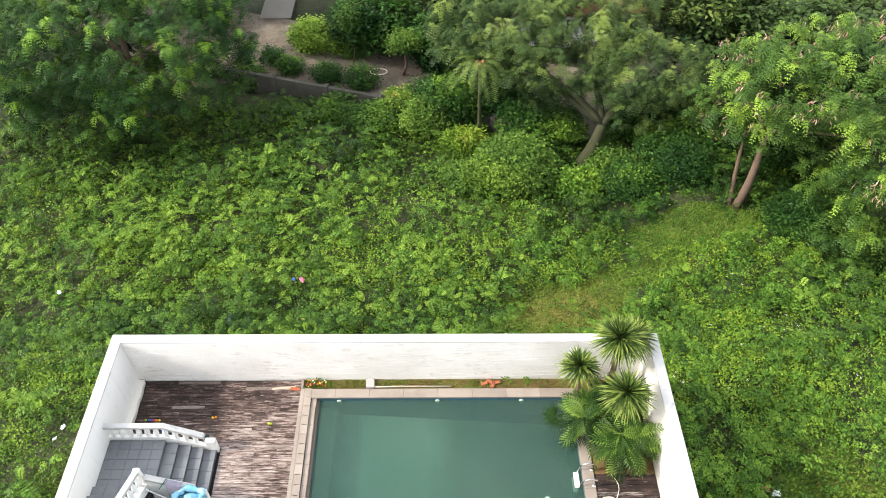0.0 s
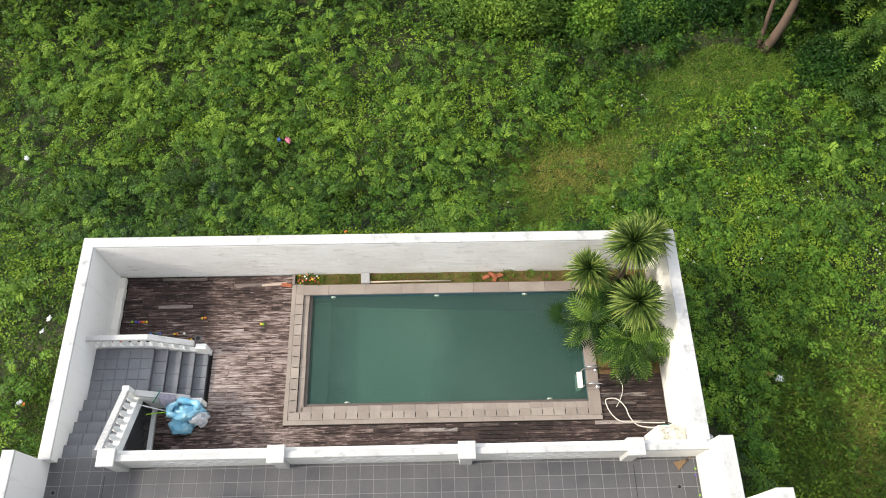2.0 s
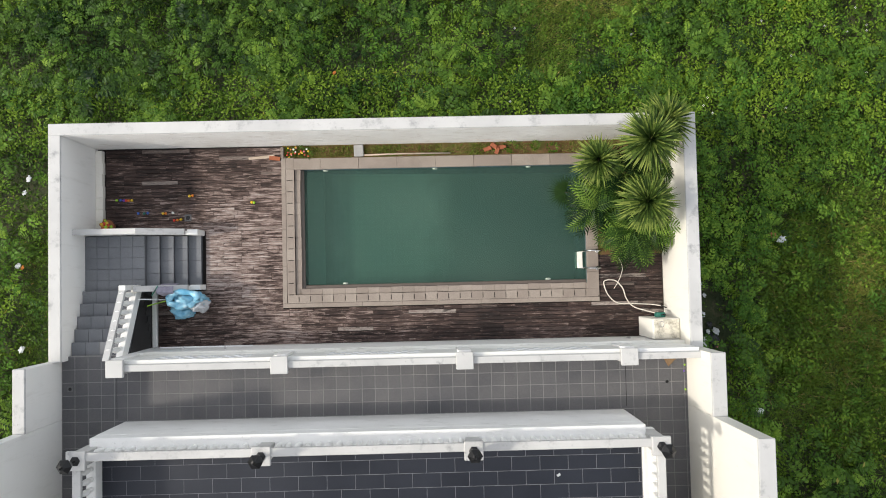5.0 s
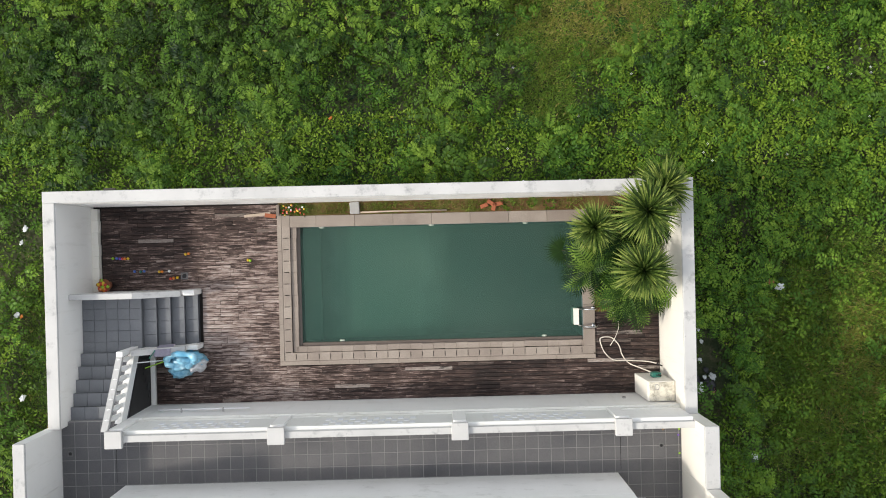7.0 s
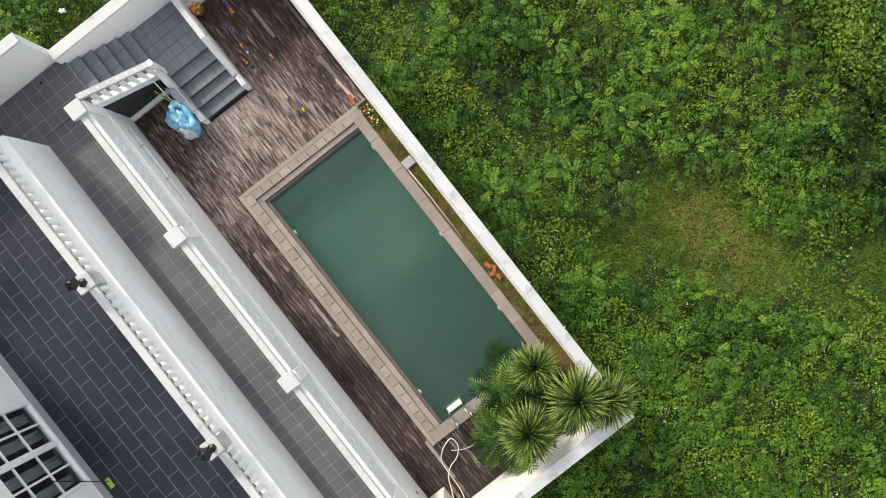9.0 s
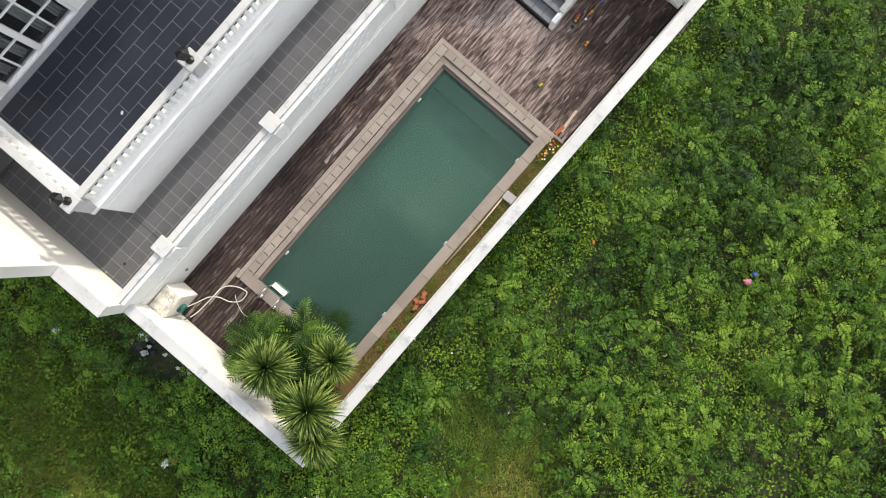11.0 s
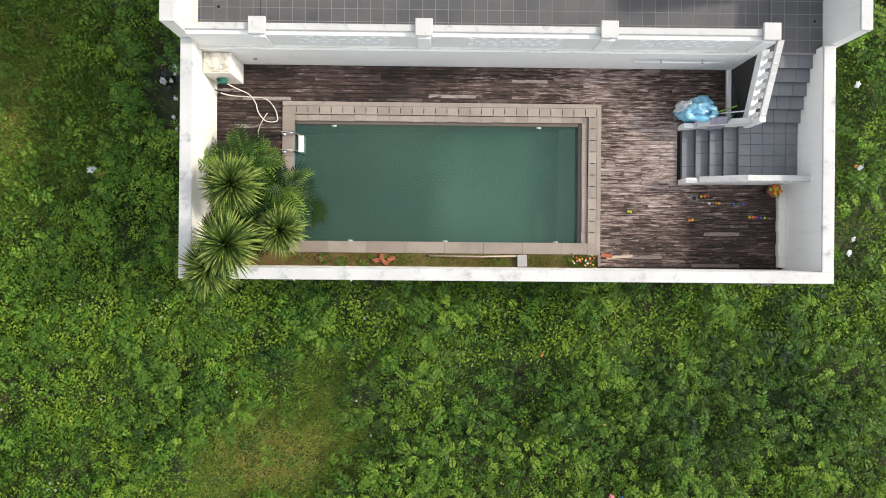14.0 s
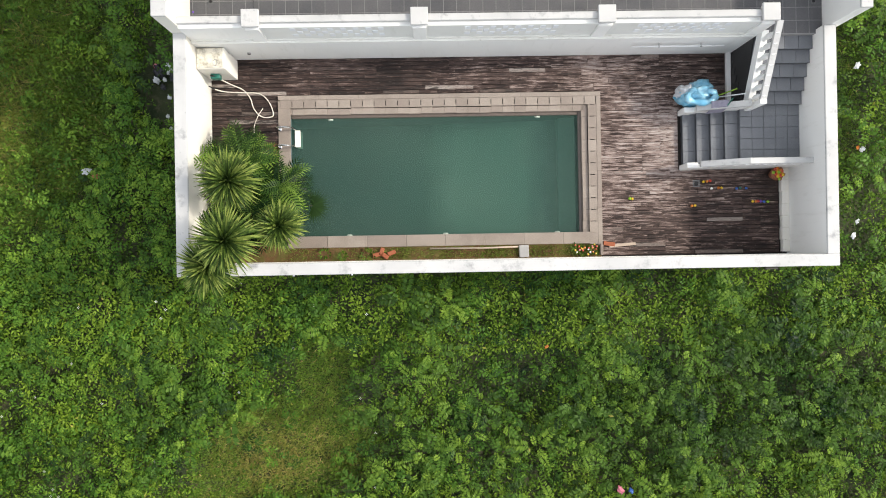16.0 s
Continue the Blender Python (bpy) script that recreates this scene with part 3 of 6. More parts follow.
def post(parent, x, y, z0, z1, size):
    """A square pier with a stepped cap."""
    s = size / 2
    bm = box(x - s + 0.05, x + s - 0.05, y - s + 0.05, y + s - 0.05, z0, z1 - 0.12, 0.008)
    add_box(bm, x - s + 0.025, x + s - 0.025, y - s + 0.025, y + s - 0.025, z1 - 0.16, z1 - 0.08, 0.008)
    add_box(bm, x - s, x + s, y - s, y + s, z1 - 0.085, z1, 0.012)
    return part("post", bm, COPING_WHITE, parent, "square white pier with a flat cap")


# terrace balustrade
rail = tagged(empty("terrace_balustrade"), "white plastered balustrade with square piers along the terrace", "balustrade")
for x in POST_X:
    post(rail, x, POST_Y, 1.42, POST_TOP, 0.38)
    part("pilaster", box(x - 0.15, x + 0.15, -1.02, -0.935, 1.44, 2.38, 0.01), WHITE, rail)
bays = list(zip(POST_X, POST_X[1:]))
BLOCK = plain("frosted_glass_block", (0.91, 0.93, 0.95), 0.25, 0, 0.03)
for a, b in bays:
    part("handrail", box(a + 0.165, b - 0.165, -1.225, -1.075, 2.36, 2.46, 0.012), COPING_WHITE, rail, "flat white handrail")
    part("parapet", box(a + 0.145, b - 0.145, -1.20, -0.985, 1.44, 2.365, 0.01), PARAPET, rail, "solid white parapet")
    part("foot_moulding", box(a + 0.15, b - 0.15, -1.19, -0.955, 1.45, 1.53, 0.006), LEDGE, rail, "mould-stained foot moulding")
    mid = (a + b) / 2
    for i in range(15):
        for k in range(3):
            if (i + k) % 2 == 0:
                x, zz = mid + 0.138 * (i - 7), 1.80 + 0.20 * k
                part("glass_block", box(x - 0.064, x + 0.064, -1.205, -0.976, zz - 0.092, zz + 0.092, 0.010), BLOCK, rail)
part("handrail", box(POST_X[3] + 0.165, EAST + 0.03, -1.225, -1.075, 2.36, 2.46, 0.012), COPING_WHITE, rail, "flat white handrail")
part("foot_moulding", box(POST_X[3] + 0.15, EAST - 0.008, -1.19, -0.955, 1.45, 1.53, 0.006), LEDGE, rail, "mould-stained foot moulding")
part("solid_bay", box(POST_X[3] + 0.145, EAST + 0.004, -1.21, -0.99, 1.44, 2.365, 0.01), WHITE, rail, "solid white parapet bay")

# stair balustrades
srail = tagged(empty("stair_balustrade"), "white balustrade of bottle-shaped balusters beside the upper flight", "balustrade")
part("handrail", prism([(0.58, 1.46), (0.58, 1.56), (-0.98, 2.46), (-0.98, 2.36)], "x", -3.47, -3.33), COPING_WHITE, srail, "sloping white handrail")
part("string", prism([(0.60, 0.60), (0.60, 0.90), (-0.96, 1.80), (-0.96, 1.50)], "x", -3.45, -3.30), WHITE, srail, "sloping white string")
part("newel", box(-3.475, -3.315, 0.54, 0.66, 0.66, 1.58, 0.012), WHITE, srail)
bal2 = baluster_mesh(0.66, 1.1)
for i in range(7):
    y = 0.44 - 0.205 * i
    piece("baluster", bal2, srail, -3.39, y, 0.90 + (0.60 - y) * 0.577 - 0.03)

frail = tagged(empty("landing_balustrade"), "white balustrade round the landing and lower flight", "balustrade")
part("handrail", box(-4.80 + 0.142, -3.16, 1.86, 2.00, 1.24, 1.34, 0.012), COPING_WHITE, frail, "flat white handrail")
part("sloping_handrail", prism([(-3.16, 1.24), (-3.16, 1.34), (-2.22, 0.80), (-2.22, 0.70)], "y", 1.86, 2.00), COPING_WHITE, frail, "sloping white handrail")
part("end_block", box(-2.24, -1.97, 1.865, 2.0, -0.04, 0.56, 0.015), WHITE, frail)
part("string", prism([(-4.655, -0.04), (-4.655, 0.80), (-3.2, 0.80), (-2.23, 0.30), (-2.23, -0.04)], "y", 1.88, 1.98), WHITE, frail)
bal3 = baluster_mesh(0.47, 1.1)
for i in range(6):
    piece("baluster", bal3, frail, -4.50 + 0.22 * i, 1.93, 0.79)
for i in range(4):
    piece("baluster", bal3, frail, -3.17 + 0.23 * i, 1.93, 0.76 - 0.13 * i)

nrail = tagged(empty("lower_flight_parapet"), "low sloping white parapet beside the lower flight", "parapet")
part("coping", prism([(-3.26, 1.18), (-3.26, 1.28), (-2.18, 0.70), (-2.18, 0.60)], "y", 0.50, 0.64), COPING_WHITE, nrail, "sloping weathered coping")
part("end_block", box(-2.20, -1.95, 0.505, 0.635, -0.04, 0.46, 0.015), WHITE, nrail)
part("body", prism([(-3.28, -0.04), (-3.28, 1.19), (-2.19, 0.61), (-2.19, -0.04)], "y", 0.515, 0.618), WHITE, nrail)

# upper balustrade, with a lantern on each pier
urail = tagged(empty("upper_balustrade"), "white balustrade of bottle-shaped balusters round the upper terrace", "balustrade")
for x in UP_POST_X:
    post(urail, x, UP_Y, UPPER - 0.03, UP_TOP + 0.02, 0.38)
bal4 = baluster_mesh(0.535, 1.05)
for a, b in zip(UP_POST_X, UP_POST_X[1:]):
    part("handrail", box(a + 0.165, b - 0.165, UP_Y - 0.02, UP_Y + 0.15, 3.80, 3.90, 0.012), COPING_WHITE, urail, "flat white handrail")
    n = int((b - a - 0.4) / 0.205)
    for i in range(n + 1):
        piece("baluster", bal4, urail, a + 0.24 + (b - a - 0.48) * i / n, UP_Y + 0.075, 3.275)
for x in (UP_POST_X[0], UP_POST_X[3]):
    part("side_handrail", box(x - 0.085, x + 0.085, FACADE_Y + 0.004, UP_Y - 0.165, 3.80, 3.90, 0.012), COPING_WHITE, urail, "flat white handrail")
    part("side_base", box(x - 0.10, x + 0.10, FACADE_Y + 0.004, UP_Y - 0.145, UPPER - 0.03, 3.27, 0.012), WHITE, urail)
    for i in range(13):
        piece("baluster", bal4, urail, x, UP_Y - 0.32 - 0.21 * i, 3.268)


def lantern(x, y, z):
    lamp = tagged(empty("post_lantern", (x, y, z)), "black hexagonal lantern standing on a white pier", "lamp", "lanterns on the piers")
    part("foot", lathe([(0.10, 0.0), (0.10, 0.02), (0.035, 0.05), (0.028, 0.16), (0.05, 0.18)], 6), BLACK_METAL, lamp)
    part("glass", lathe([(0.06, 0.18), (0.115, 0.42)], 6), LAMP_GLASS, lamp, "smoked glass body")
    part("roof", lathe([(0.15, 0.42), (0.15, 0.44), (0.06, 0.53), (0.03, 0.54), (0.022, 0.58), (0.03, 0.60), (0.012, 0.64)], 6), BLACK_METAL, lamp)
    return lamp


first_lantern = lantern(UP_POST_X[0], UP_Y, UP_TOP + 0.02)
for x in UP_POST_X[1:]:
    copy_thing(first_lantern, pose(x, UP_Y, UP_TOP + 0.02))

# ---- house behind the upper terrace ----
house = tagged(empty("house", (2.4, -9, 0)), "white plastered house with white glazed doors onto the terrace", "house")
house.matrix_world = pose(0, 0, 0)
OPEN = [(-2.75, -0.55), (1.30, 3.48), (5.32, 7.55)]
HEAD = 5.15
wall = bmesh.new()
edges = [PLINTH_W - 0.2] + [v for o in OPEN for v in o] + [PLINTH_E + 0.2]
for a, b in zip(edges[::2], edges[1::2]):
    add_box(wall, a, b, FACADE_Y - 0.2, FACADE_Y, UPPER - 0.4, 9.4, 0.006)
for a, b in OPEN:
    add_box(wall, a, b, FACADE_Y - 0.2, FACADE_Y, HEAD, 9.4)
add_box(wall, PLINTH_W - 0.2, PLINTH_W, -13, FACADE_Y - 0.2, 1.3, 9.4)
add_box(wall, PLINTH_E, PLINTH_E + 0.2, -13, FACADE_Y - 0.2, 1.3, 9.4)
add_box(wall, PLINTH_W, PLINTH_E, -13, -12.8, 1.3, 9.4)
part("wall", wall, WHITE, house)
part("roof", box(PLINTH_W - 0.35, PLINTH_E + 0.35, -13.1, FACADE_Y + 0.1, 9.4, 9.62, 0.02), CONCRETE, house, "flat concrete roof")
room = bmesh.new()
add_box(room, PLINTH_W, PLINTH_E, -9.0, -8.9, UPPER, 9.3)
add_box(room, PLINTH_W, PLINTH_E, -8.9, FACADE_Y - 0.21, UPPER - 0.1, UPPER - 0.02)
part("room", room, ROOM_DARK, house, "dim room behind the glazed doors")
for a, b in OPEN:
    door = part("glazed_door", box(a + 0.003, b - 0.003, FACADE_Y - 0.12, FACADE_Y + 0.035, UPPER - 0.01, UPPER + 0.07, 0.006), FRAME_WHITE, house, "pair of white framed glazed doors")
    frame_bm = box(a + 0.003, a + 0.08, FACADE_Y - 0.1, FACADE_Y + 0.03, UPPER + 0.075, HEAD - 0.003, 0.005)
    add_box(frame_bm, b - 0.08, b - 0.003, FACADE_Y - 0.1, FACADE_Y + 0.03, UPPER + 0.075, HEAD - 0.003, 0.005)
    mid = (a + b) / 2
    add_box(frame_bm, mid - 0.07, mid + 0.07, FACADE_Y - 0.08, FACADE_Y + 0.02, UPPER + 0.075, HEAD - 0.003, 0.005)
    part("frame", frame_bm, FRAME_WHITE, door)
    bars = bmesh.new()
    for l, r in ((a + 0.08, mid - 0.07), (mid + 0.07, b - 0.08)):
        add_box(bars, (l + r) / 2 - 0.022, (l + r) / 2 + 0.022, FACADE_Y - 0.05, FACADE_Y - 0.01, UPPER + 0.072, HEAD - 0.01)
        for k in range(3):
            zz = UPPER + 0.10 + 0.80 * k
            add_box(bars, l + 0.002, r - 0.002, FACADE_Y - 0.048, FACADE_Y - 0.012, zz - 0.028, zz + 0.028)
    part("glazing_bar", bars, FRAME_WHITE, door)
    pane = part("pane", box(a + 0.085, b - 0.085, FACADE_Y - 0.034, FACADE_Y - 0.028, UPPER + 0.08, HEAD - 0.01), PANE, door)
    pane.visible_shadow = False
    for l in (a + 0.16, a + 0.62, mid + 0.2, mid + 0.7):
        cloth = bmesh.new()
        pts = [(l + 0.025 * i, FACADE_Y - 0.22 + 0.025 * math.sin(1.9 * i)) for i in range(10)]
        low = [cloth.verts.new((x, y, UPPER + 0.03)) for x, y in pts]
        top = [cloth.verts.new((x, y, HEAD)) for x, y in pts]
        for i in range(9):
            cloth.faces.new((low[i], low[i + 1], top[i + 1], top[i]))
        curtain = part("curtain", cloth, CURTAIN, door, "hanging grey curtain")
for x in (-3.55, 8.22):
    part("movement_joint", box(x - 0.007, x + 0.007, -2.40, -1.36, TERRACE - 0.01, TERRACE + 0.002), BLACK_METAL, terrace, "black sealant joint")
# steps at the back of the east passage
steps = tagged(empty("passage_steps", (8.9, -6, TERRACE)), "dark tiled steps in the side passage", "steps")
steps.matrix_world = pose(0, 0, 0)
for i in range(4):
    part("step", box(8.38, 9.65, -9.5, -5.35 - 0.42 * i, TERRACE + 0.16 * i, TERRACE + 0.16 * (i + 1), 0.008), TILE, steps)

# ---- pieces of the floors ----
grid_count = 0
rest = bmesh.new()
x_lines = [-0.31 + 0.3 * k for k in range(-15, 34)]
y_lines = [-0.96 - 0.3 * k for k in range(0, 22)]
for yi, y1 in enumerate(y_lines[:-1]):
    y0 = y_lines[yi + 1]
    for x0 in x_lines:
        a, b = max(x0, -4.805), min(x0 + 0.3, 9.652)
        if b - a < 0.03:
            continue
        if y1 < PLINTH_Y - 0.02 and a > PLINTH_W - 0.3 and b < PLINTH_E + 0.3:
            if a > PLINTH_W and b < PLINTH_E:
                continue
        if yi > 14 and b > 8.3:
            continue
        if yi < 5 or (grid_count < 300 and yi < 8):
            piece("floor_tile", slab_mesh(b - a - 0.012, 0.288, 0.012, 0.002, TILE), terrace, (a + b) / 2, (y0 + y1) / 2, TERRACE - 0.012)
            grid_count += 1
        else:
            add_box(rest, a + 0.006, b - 0.006, y0 + 0.006, y1 - 0.006, TERRACE - 0.012, TERRACE)
tagged(part("passage_tiles", rest, TILE, terrace), kind="stuff")
row = 0
y = PLINTH_Y - 0.37
while y - 0.3 > FACADE_Y + 0.02:
    x = PLINTH_W + 0.03 - (0.3 if row % 2 else 0.0)
    while x < PLINTH_E - 0.05:
        a, b = max(x, PLINTH_W + 0.03), min(x + 0.6, PLINTH_E - 0.03)
        if b - a > 0.05:
            piece("upper_tile", slab_mesh(b - a - 0.009, 0.291, 0.012, 0.002, NAVY_TILE), upper_floor, (a + b) / 2, y - 0.15, UPPER - 0.008)
        x += 0.6
    y -= 0.3
    row += 1

# deck boards, laid along the pool
deck = tagged(empty("deck"), "weathered dark hardwood deck round the pool", "deck", kind="structure")
WIDE = 0.1
for k in range(51):
    y = -0.92 + WIDE * (k + 0.5)
    if y > NORTH_IN - 0.04:
        continue
    spans = []
    if y < -0.005:
        spans = [(-3.15, EAST - 0.01)]
    else:
        left = -3.15 if y < 0.47 else (-1.94 if y < 2.0 else -4.435)
        spans = [(left, -0.008)]
        if y < 1.15:
            spans.append((8.01, EAST - 0.01))
    for a, b in spans:
        x = a
        while x < b - 0.02:
            w = float(rng.choice([0.45, 0.6, 0.9, 1.2]))
            if x == a:
                w *= float(rng.choice([0.5, 0.75, 1.0]))
            if b - x - w < 0.25:
                w = b - x
            piece("deck_board", slab_mesh(w - 0.004, WIDE - 0.008, 0.05, 0.003, BOARD), deck, x + w / 2, y, -0.05 + 0.004 * (rng.random() - 0.5))
            x += w

# planting bed along the north wall
bed = bmesh.new()
bmesh.ops.create_grid(bed, x_segments=120, y_segments=6, size=0.5, matrix=Matrix.LocRotScale((4.03, 3.945, 0), None, (8.02, 0.34, 1)))
for v in bed.verts:
    v.co.z = 0.0 + 0.03 * noise.noise(v.co * 3)
tagged(part("planting_bed", bed, SOIL), "narrow bed of mossy soil along the wall", "soil", kind="structure")
bed2 = bmesh.new()
bmesh.ops.create_grid(bed2, x_segments=16, y_segments=30, size=0.5, matrix=Matrix.LocRotScale((8.82, 2.64, 0), None, (1.64, 2.94, 1)))
for v in bed2.verts:
    v.co.z = 0.01 + 0.05 * noise.noise(v.co * 2)
tagged(part("planting_bed_east", bed2, SOIL), "bed of dark soil under the palms", "soil", kind="structure")
tagged(part("bed_kerb", box(-0.002, 0.07, 3.785, NORTH_IN - 0.045, -0.05, 0.10, 0.01), COPING), "short sandstone kerb between deck and bed", "kerb", kind="structure")


def single(name, bm, mat, label, category, at=(0, 0, 0), turn=0, smooth=False, group=""):
    ob = part(name, bm, mat, None, "", smooth)
    ob.matrix_world = pose(*at, 0, 0, turn)
    return tagged(ob, label, category, group)


single("stone_slab", box(-0.12, 0.12, -0.15, 0.15, 0, 0.09, 0.012), GREY_STONE, "pale grey stone slab across the planting bed", "stone", (1.97, 3.945, 0.02), 2)
single("pipe", tube([(2.1, 3.83, 0.06), (3.0, 3.85, 0.05), (4.3, 3.84, 0.06)], 0.022), PLANK, "cream pipe lying along the planting bed", "pipe", smooth=True)
for i, (x, y, t) in enumerate(((5.25, 3.93, 20), (5.42, 4.0, -35), (5.5, 3.9, 70), (5.62, 3.97, 10))):
    single("loose_brick", box(-0.1, 0.1, -0.05, 0.05, 0, 0.055, 0.008), BRICK_RED, "broken orange brick lying in the bed", "brick", (x, y, 0.02), t, group="loose bricks")
single("plank", box(-0.33, 0.33, -0.035, 0.035, 0, 0.025, 0.004), PLANK, "pale bare plank lying on the deck", "plank", (-0.50, 3.83, 0.003), 5)
single("plank", box(-0.14, 0.14, -0.05, 0.05, 0, 0.03, 0.004), BRICK_RED, "short reddish plank lying on the deck", "plank", (-0.17, 3.80, 0.003), -8)

# pump box with its valve and hose
pump = tagged(empty("pump_box", (9.2, -0.6, 0)), "white plastered pump box with a stained lid", "box")
pump.matrix_world = pose(0, 0, 0)
part("body", box(8.99, 9.645, -0.90, -0.42, -0.02, 1.17, 0.012), CREAM, pump)
st = Nodes("black_mould_on_white")
sc = st.mix(st.ramp(st.noise(5, 6, rough=0.7), [(0.44, (0,)), (0.66, (0.85,))]), (0.70, 0.66, 0.56), (0.15, 0.13, 0.09))
STAIN = st.done(sc, 0.85)
part("lid", box(9.03, 9.62, -0.885, -0.44, 1.165, 1.20, 0.008), STAIN, pump, "mould-stained lid")
part("lid_ring", tube([(9.20 + 0.05 * math.cos(a), -0.55 + 0.07 * math.sin(a), 1.206) for a in np.linspace(0, 6.28, 14)], 0.008, 6), STEEL, pump)
valve = tagged(empty("hose_valve", (9.35, -0.28, 0.45)), "teal plastic valve block on the pump box", "valve")
valve.matrix_world = pose(0, 0, 0)
part("block", box(9.24, 9.46, -0.418, -0.30, 0.50, 0.70, 0.015), GREEN_PLASTIC, valve)
part("spout", tube([(9.35, -0.36, 0.69), (9.37, -0.34, 0.76), (9.44, -0.36, 0.77)], 0.018), BLACK_METAL, valve)
hose_pts = [(9.28, -0.32, 0.54), (9.10, -0.26, 0.20), (8.85, -0.16, 0.03), (8.68, 0.05, 0.03), (8.60, 0.30, 0.03), (8.42, 0.50, 0.03), (8.20, 0.52, 0.03), (8.12, 0.44, 0.03), (8.22, 0.15, 0.03), (8.45, -0.06, 0.03), (8.85, -0.09, 0.04), (9.3, -0.12, 0.05), (9.55, -0.16, 0.25)]
single("hose", tube(smooth_line(hose_pts), 0.015, 8), HOSE, "cream rubber hose coiled on the deck", "hose", smooth=True)
thin = [(8.46, 1.15, 0.02), (8.58, 0.95, 0.02), (8.60, 0.75, 0.02), (8.50, 0.50, 0.045), (8.38, 0.30, 0.02)]
single("thin_hose", tube(smooth_line(thin), 0.010, 6), HOSE, "thin grey tube lying on the deck", "hose", smooth=True)
single("hose_nozzle", tube([(9.50, -0.15, 0.22), (9.58, -0.19, 0.30), (9.62, -0.20, 0.31)], [0.02, 0.016, 0.012]), BLACK_METAL, "black hose nozzle by the wall", "nozzle")

# pool ladder
ladder = tagged(empty("pool_ladder"), "stainless steel pool ladder with a white tread", "ladder")
for y in (0.83, 1.27):
    part("rail", tube(smooth_line([(8.06, y, 0.05), (8.05, y, 0.22), (7.96, y, 0.36), (7.80, y, 0.40), (7.66, y, 0.30), (7.60, y, 0.05), (7.58, y, -0.7)], 5), 0.021, 8), STEEL, ladder, "bent steel rail", True)
    part("flange", lathe([(0.05, 0.0), (0.05, 0.012), (0.025, 0.03)], 12, at=(8.06 - 0.1, y, 0.05)), STEEL, ladder)
for zz in (-0.09, -0.38):
    part("tread", box(7.48, 7.62, 0.84, 1.26, zz - 0.015, zz + 0.02, 0.008), CREAM, ladder, "cream plastic tread")

# inflatable slumped over the parapet
def blob(bm, centre, radii, wob, seed):
    made = bmesh.ops.create_icosphere(bm, subdivisions=4, radius=1.0)
    for v in made["verts"]:
        d = v.co.normalized()
        k = 1 + wob * noise.noise(d * 1.7 + Vector((seed, 0, 0))) + 0.5 * wob * noise.noise(d * 4.1 + Vector((0, seed, 0)))
        k += 0.22 * wob * abs(noise.noise(d * 9.0))
        v.co = Vector((centre[0] + d.x * radii[0] * k, centre[1] + d.y * radii[1] * k, centre[2] + d.z * radii[2] * k))


floaty = tagged(empty("deflated_pool_float", (-2.2, 0.2, 0)), "half-deflated pale blue vinyl pool float in a heap", "pool float")
floaty.matrix_world = pose(0, 0, 0)
heap = bmesh.new()
blob(heap, (-2.25, 0.26, 0.40), (0.44, 0.22, 0.38), 0.45, 3.0)
part("body", heap, VINYL, floaty, "crumpled pale blue vinyl", True)
ring = [(-2.28 + 0.36 * math.cos(a) + 0.05 * math.sin(3 * a), 0.30 + 0.17 * math.sin(a), 0.74 + 0.10 * math.sin(a + 0.6) + 0.04 * math.sin(5 * a)) for a in np.linspace(0, 2 * math.pi, 26)]
part("ring", tube(ring, [0.075 + 0.018 * math.sin(4.3 * i) for i in range(26)], 10), VINYL, floaty, "sagging inflated ring", True)
skirt = bmesh.new()
blob(skirt, (-2.42, 0.02, 0.25), (0.30, 0.20, 0.26), 0.5, 9.0)
part("flap", skirt, VINYL, floaty, "", True)
pale = bmesh.new()
blob(pale, (-1.98, 0.14, 0.42), (0.20, 0.16, 0.30), 0.5, 5.0)
part("pale_flap", pale, WHITE_TRASH, floaty, "pale grey underside", True)
rag = bmesh.new()
bmesh.ops.create_grid(rag, x_segments=14, y_segments=14, size=0.5)
for v in rag.verts:
    d = v.co.copy()
    v.co = Vector((-2.62 + d.x * 0.34, 0.53 + d.y * 0.30, 1.00 - d.x * 0.18 - 2.2 * max(0, abs(d.y) - 0.22) ** 1.3 + 0.03 * noise.noise(d * 6)))
CLOTH = plain("grey_mauve_cloth", (0.36, 0.34, 0.42), 0.9, 0, 0.5, 14)
single("rag", rag, CLOTH, "grey mauve cloth hung over the parapet", "cloth", smooth=True)
for i, (p, q) in enumerate((((-3.20, 0.32, 1.10), (-2.55, 0.28, 0.35)), ((-3.10, 0.15, 0.85), (-2.60, 0.30, 0.50)), ((-2.95, 0.40, 0.95), (-2.70, 0.62, 1.25)))):
    single("pole", tube([p, q], 0.014, 6), (PVC, LIME, GREEN_PLASTIC)[i], ("thin white pole leaning by the stairs", "lime green stick leaning by the stairs", "green stick leaning on the parapet")[i], "pole")

# flower pot at the foot of the wall
pot = tagged(empty("flower_pot", (-4.30, 2.14, 0)), "terracotta pot of red and yellow flowers", "flower pot")
part("pot", lathe([(0.10, 0.0), (0.15, 0.22), (0.165, 0.22), (0.165, 0.26), (0.13, 0.25)], 14), TERRACOTTA, pot)
for i in range(26):
    a, r = rng.random() * 6.28, 0.16 * rng.random() ** 0.5
    b = bmesh.new()
    bmesh.ops.create_icosphere(b, subdivisions=1, radius=0.045, matrix=Matrix.LocRotScale((r * math.cos(a), r * math.sin(a), 0.30 + 0.08 * rng.random()), None, (1, 1, 0.6)))
    part("flower", b, (RED, YELLOW, ORANGE, LIME, TERRACOTTA)[i % 5], pot)

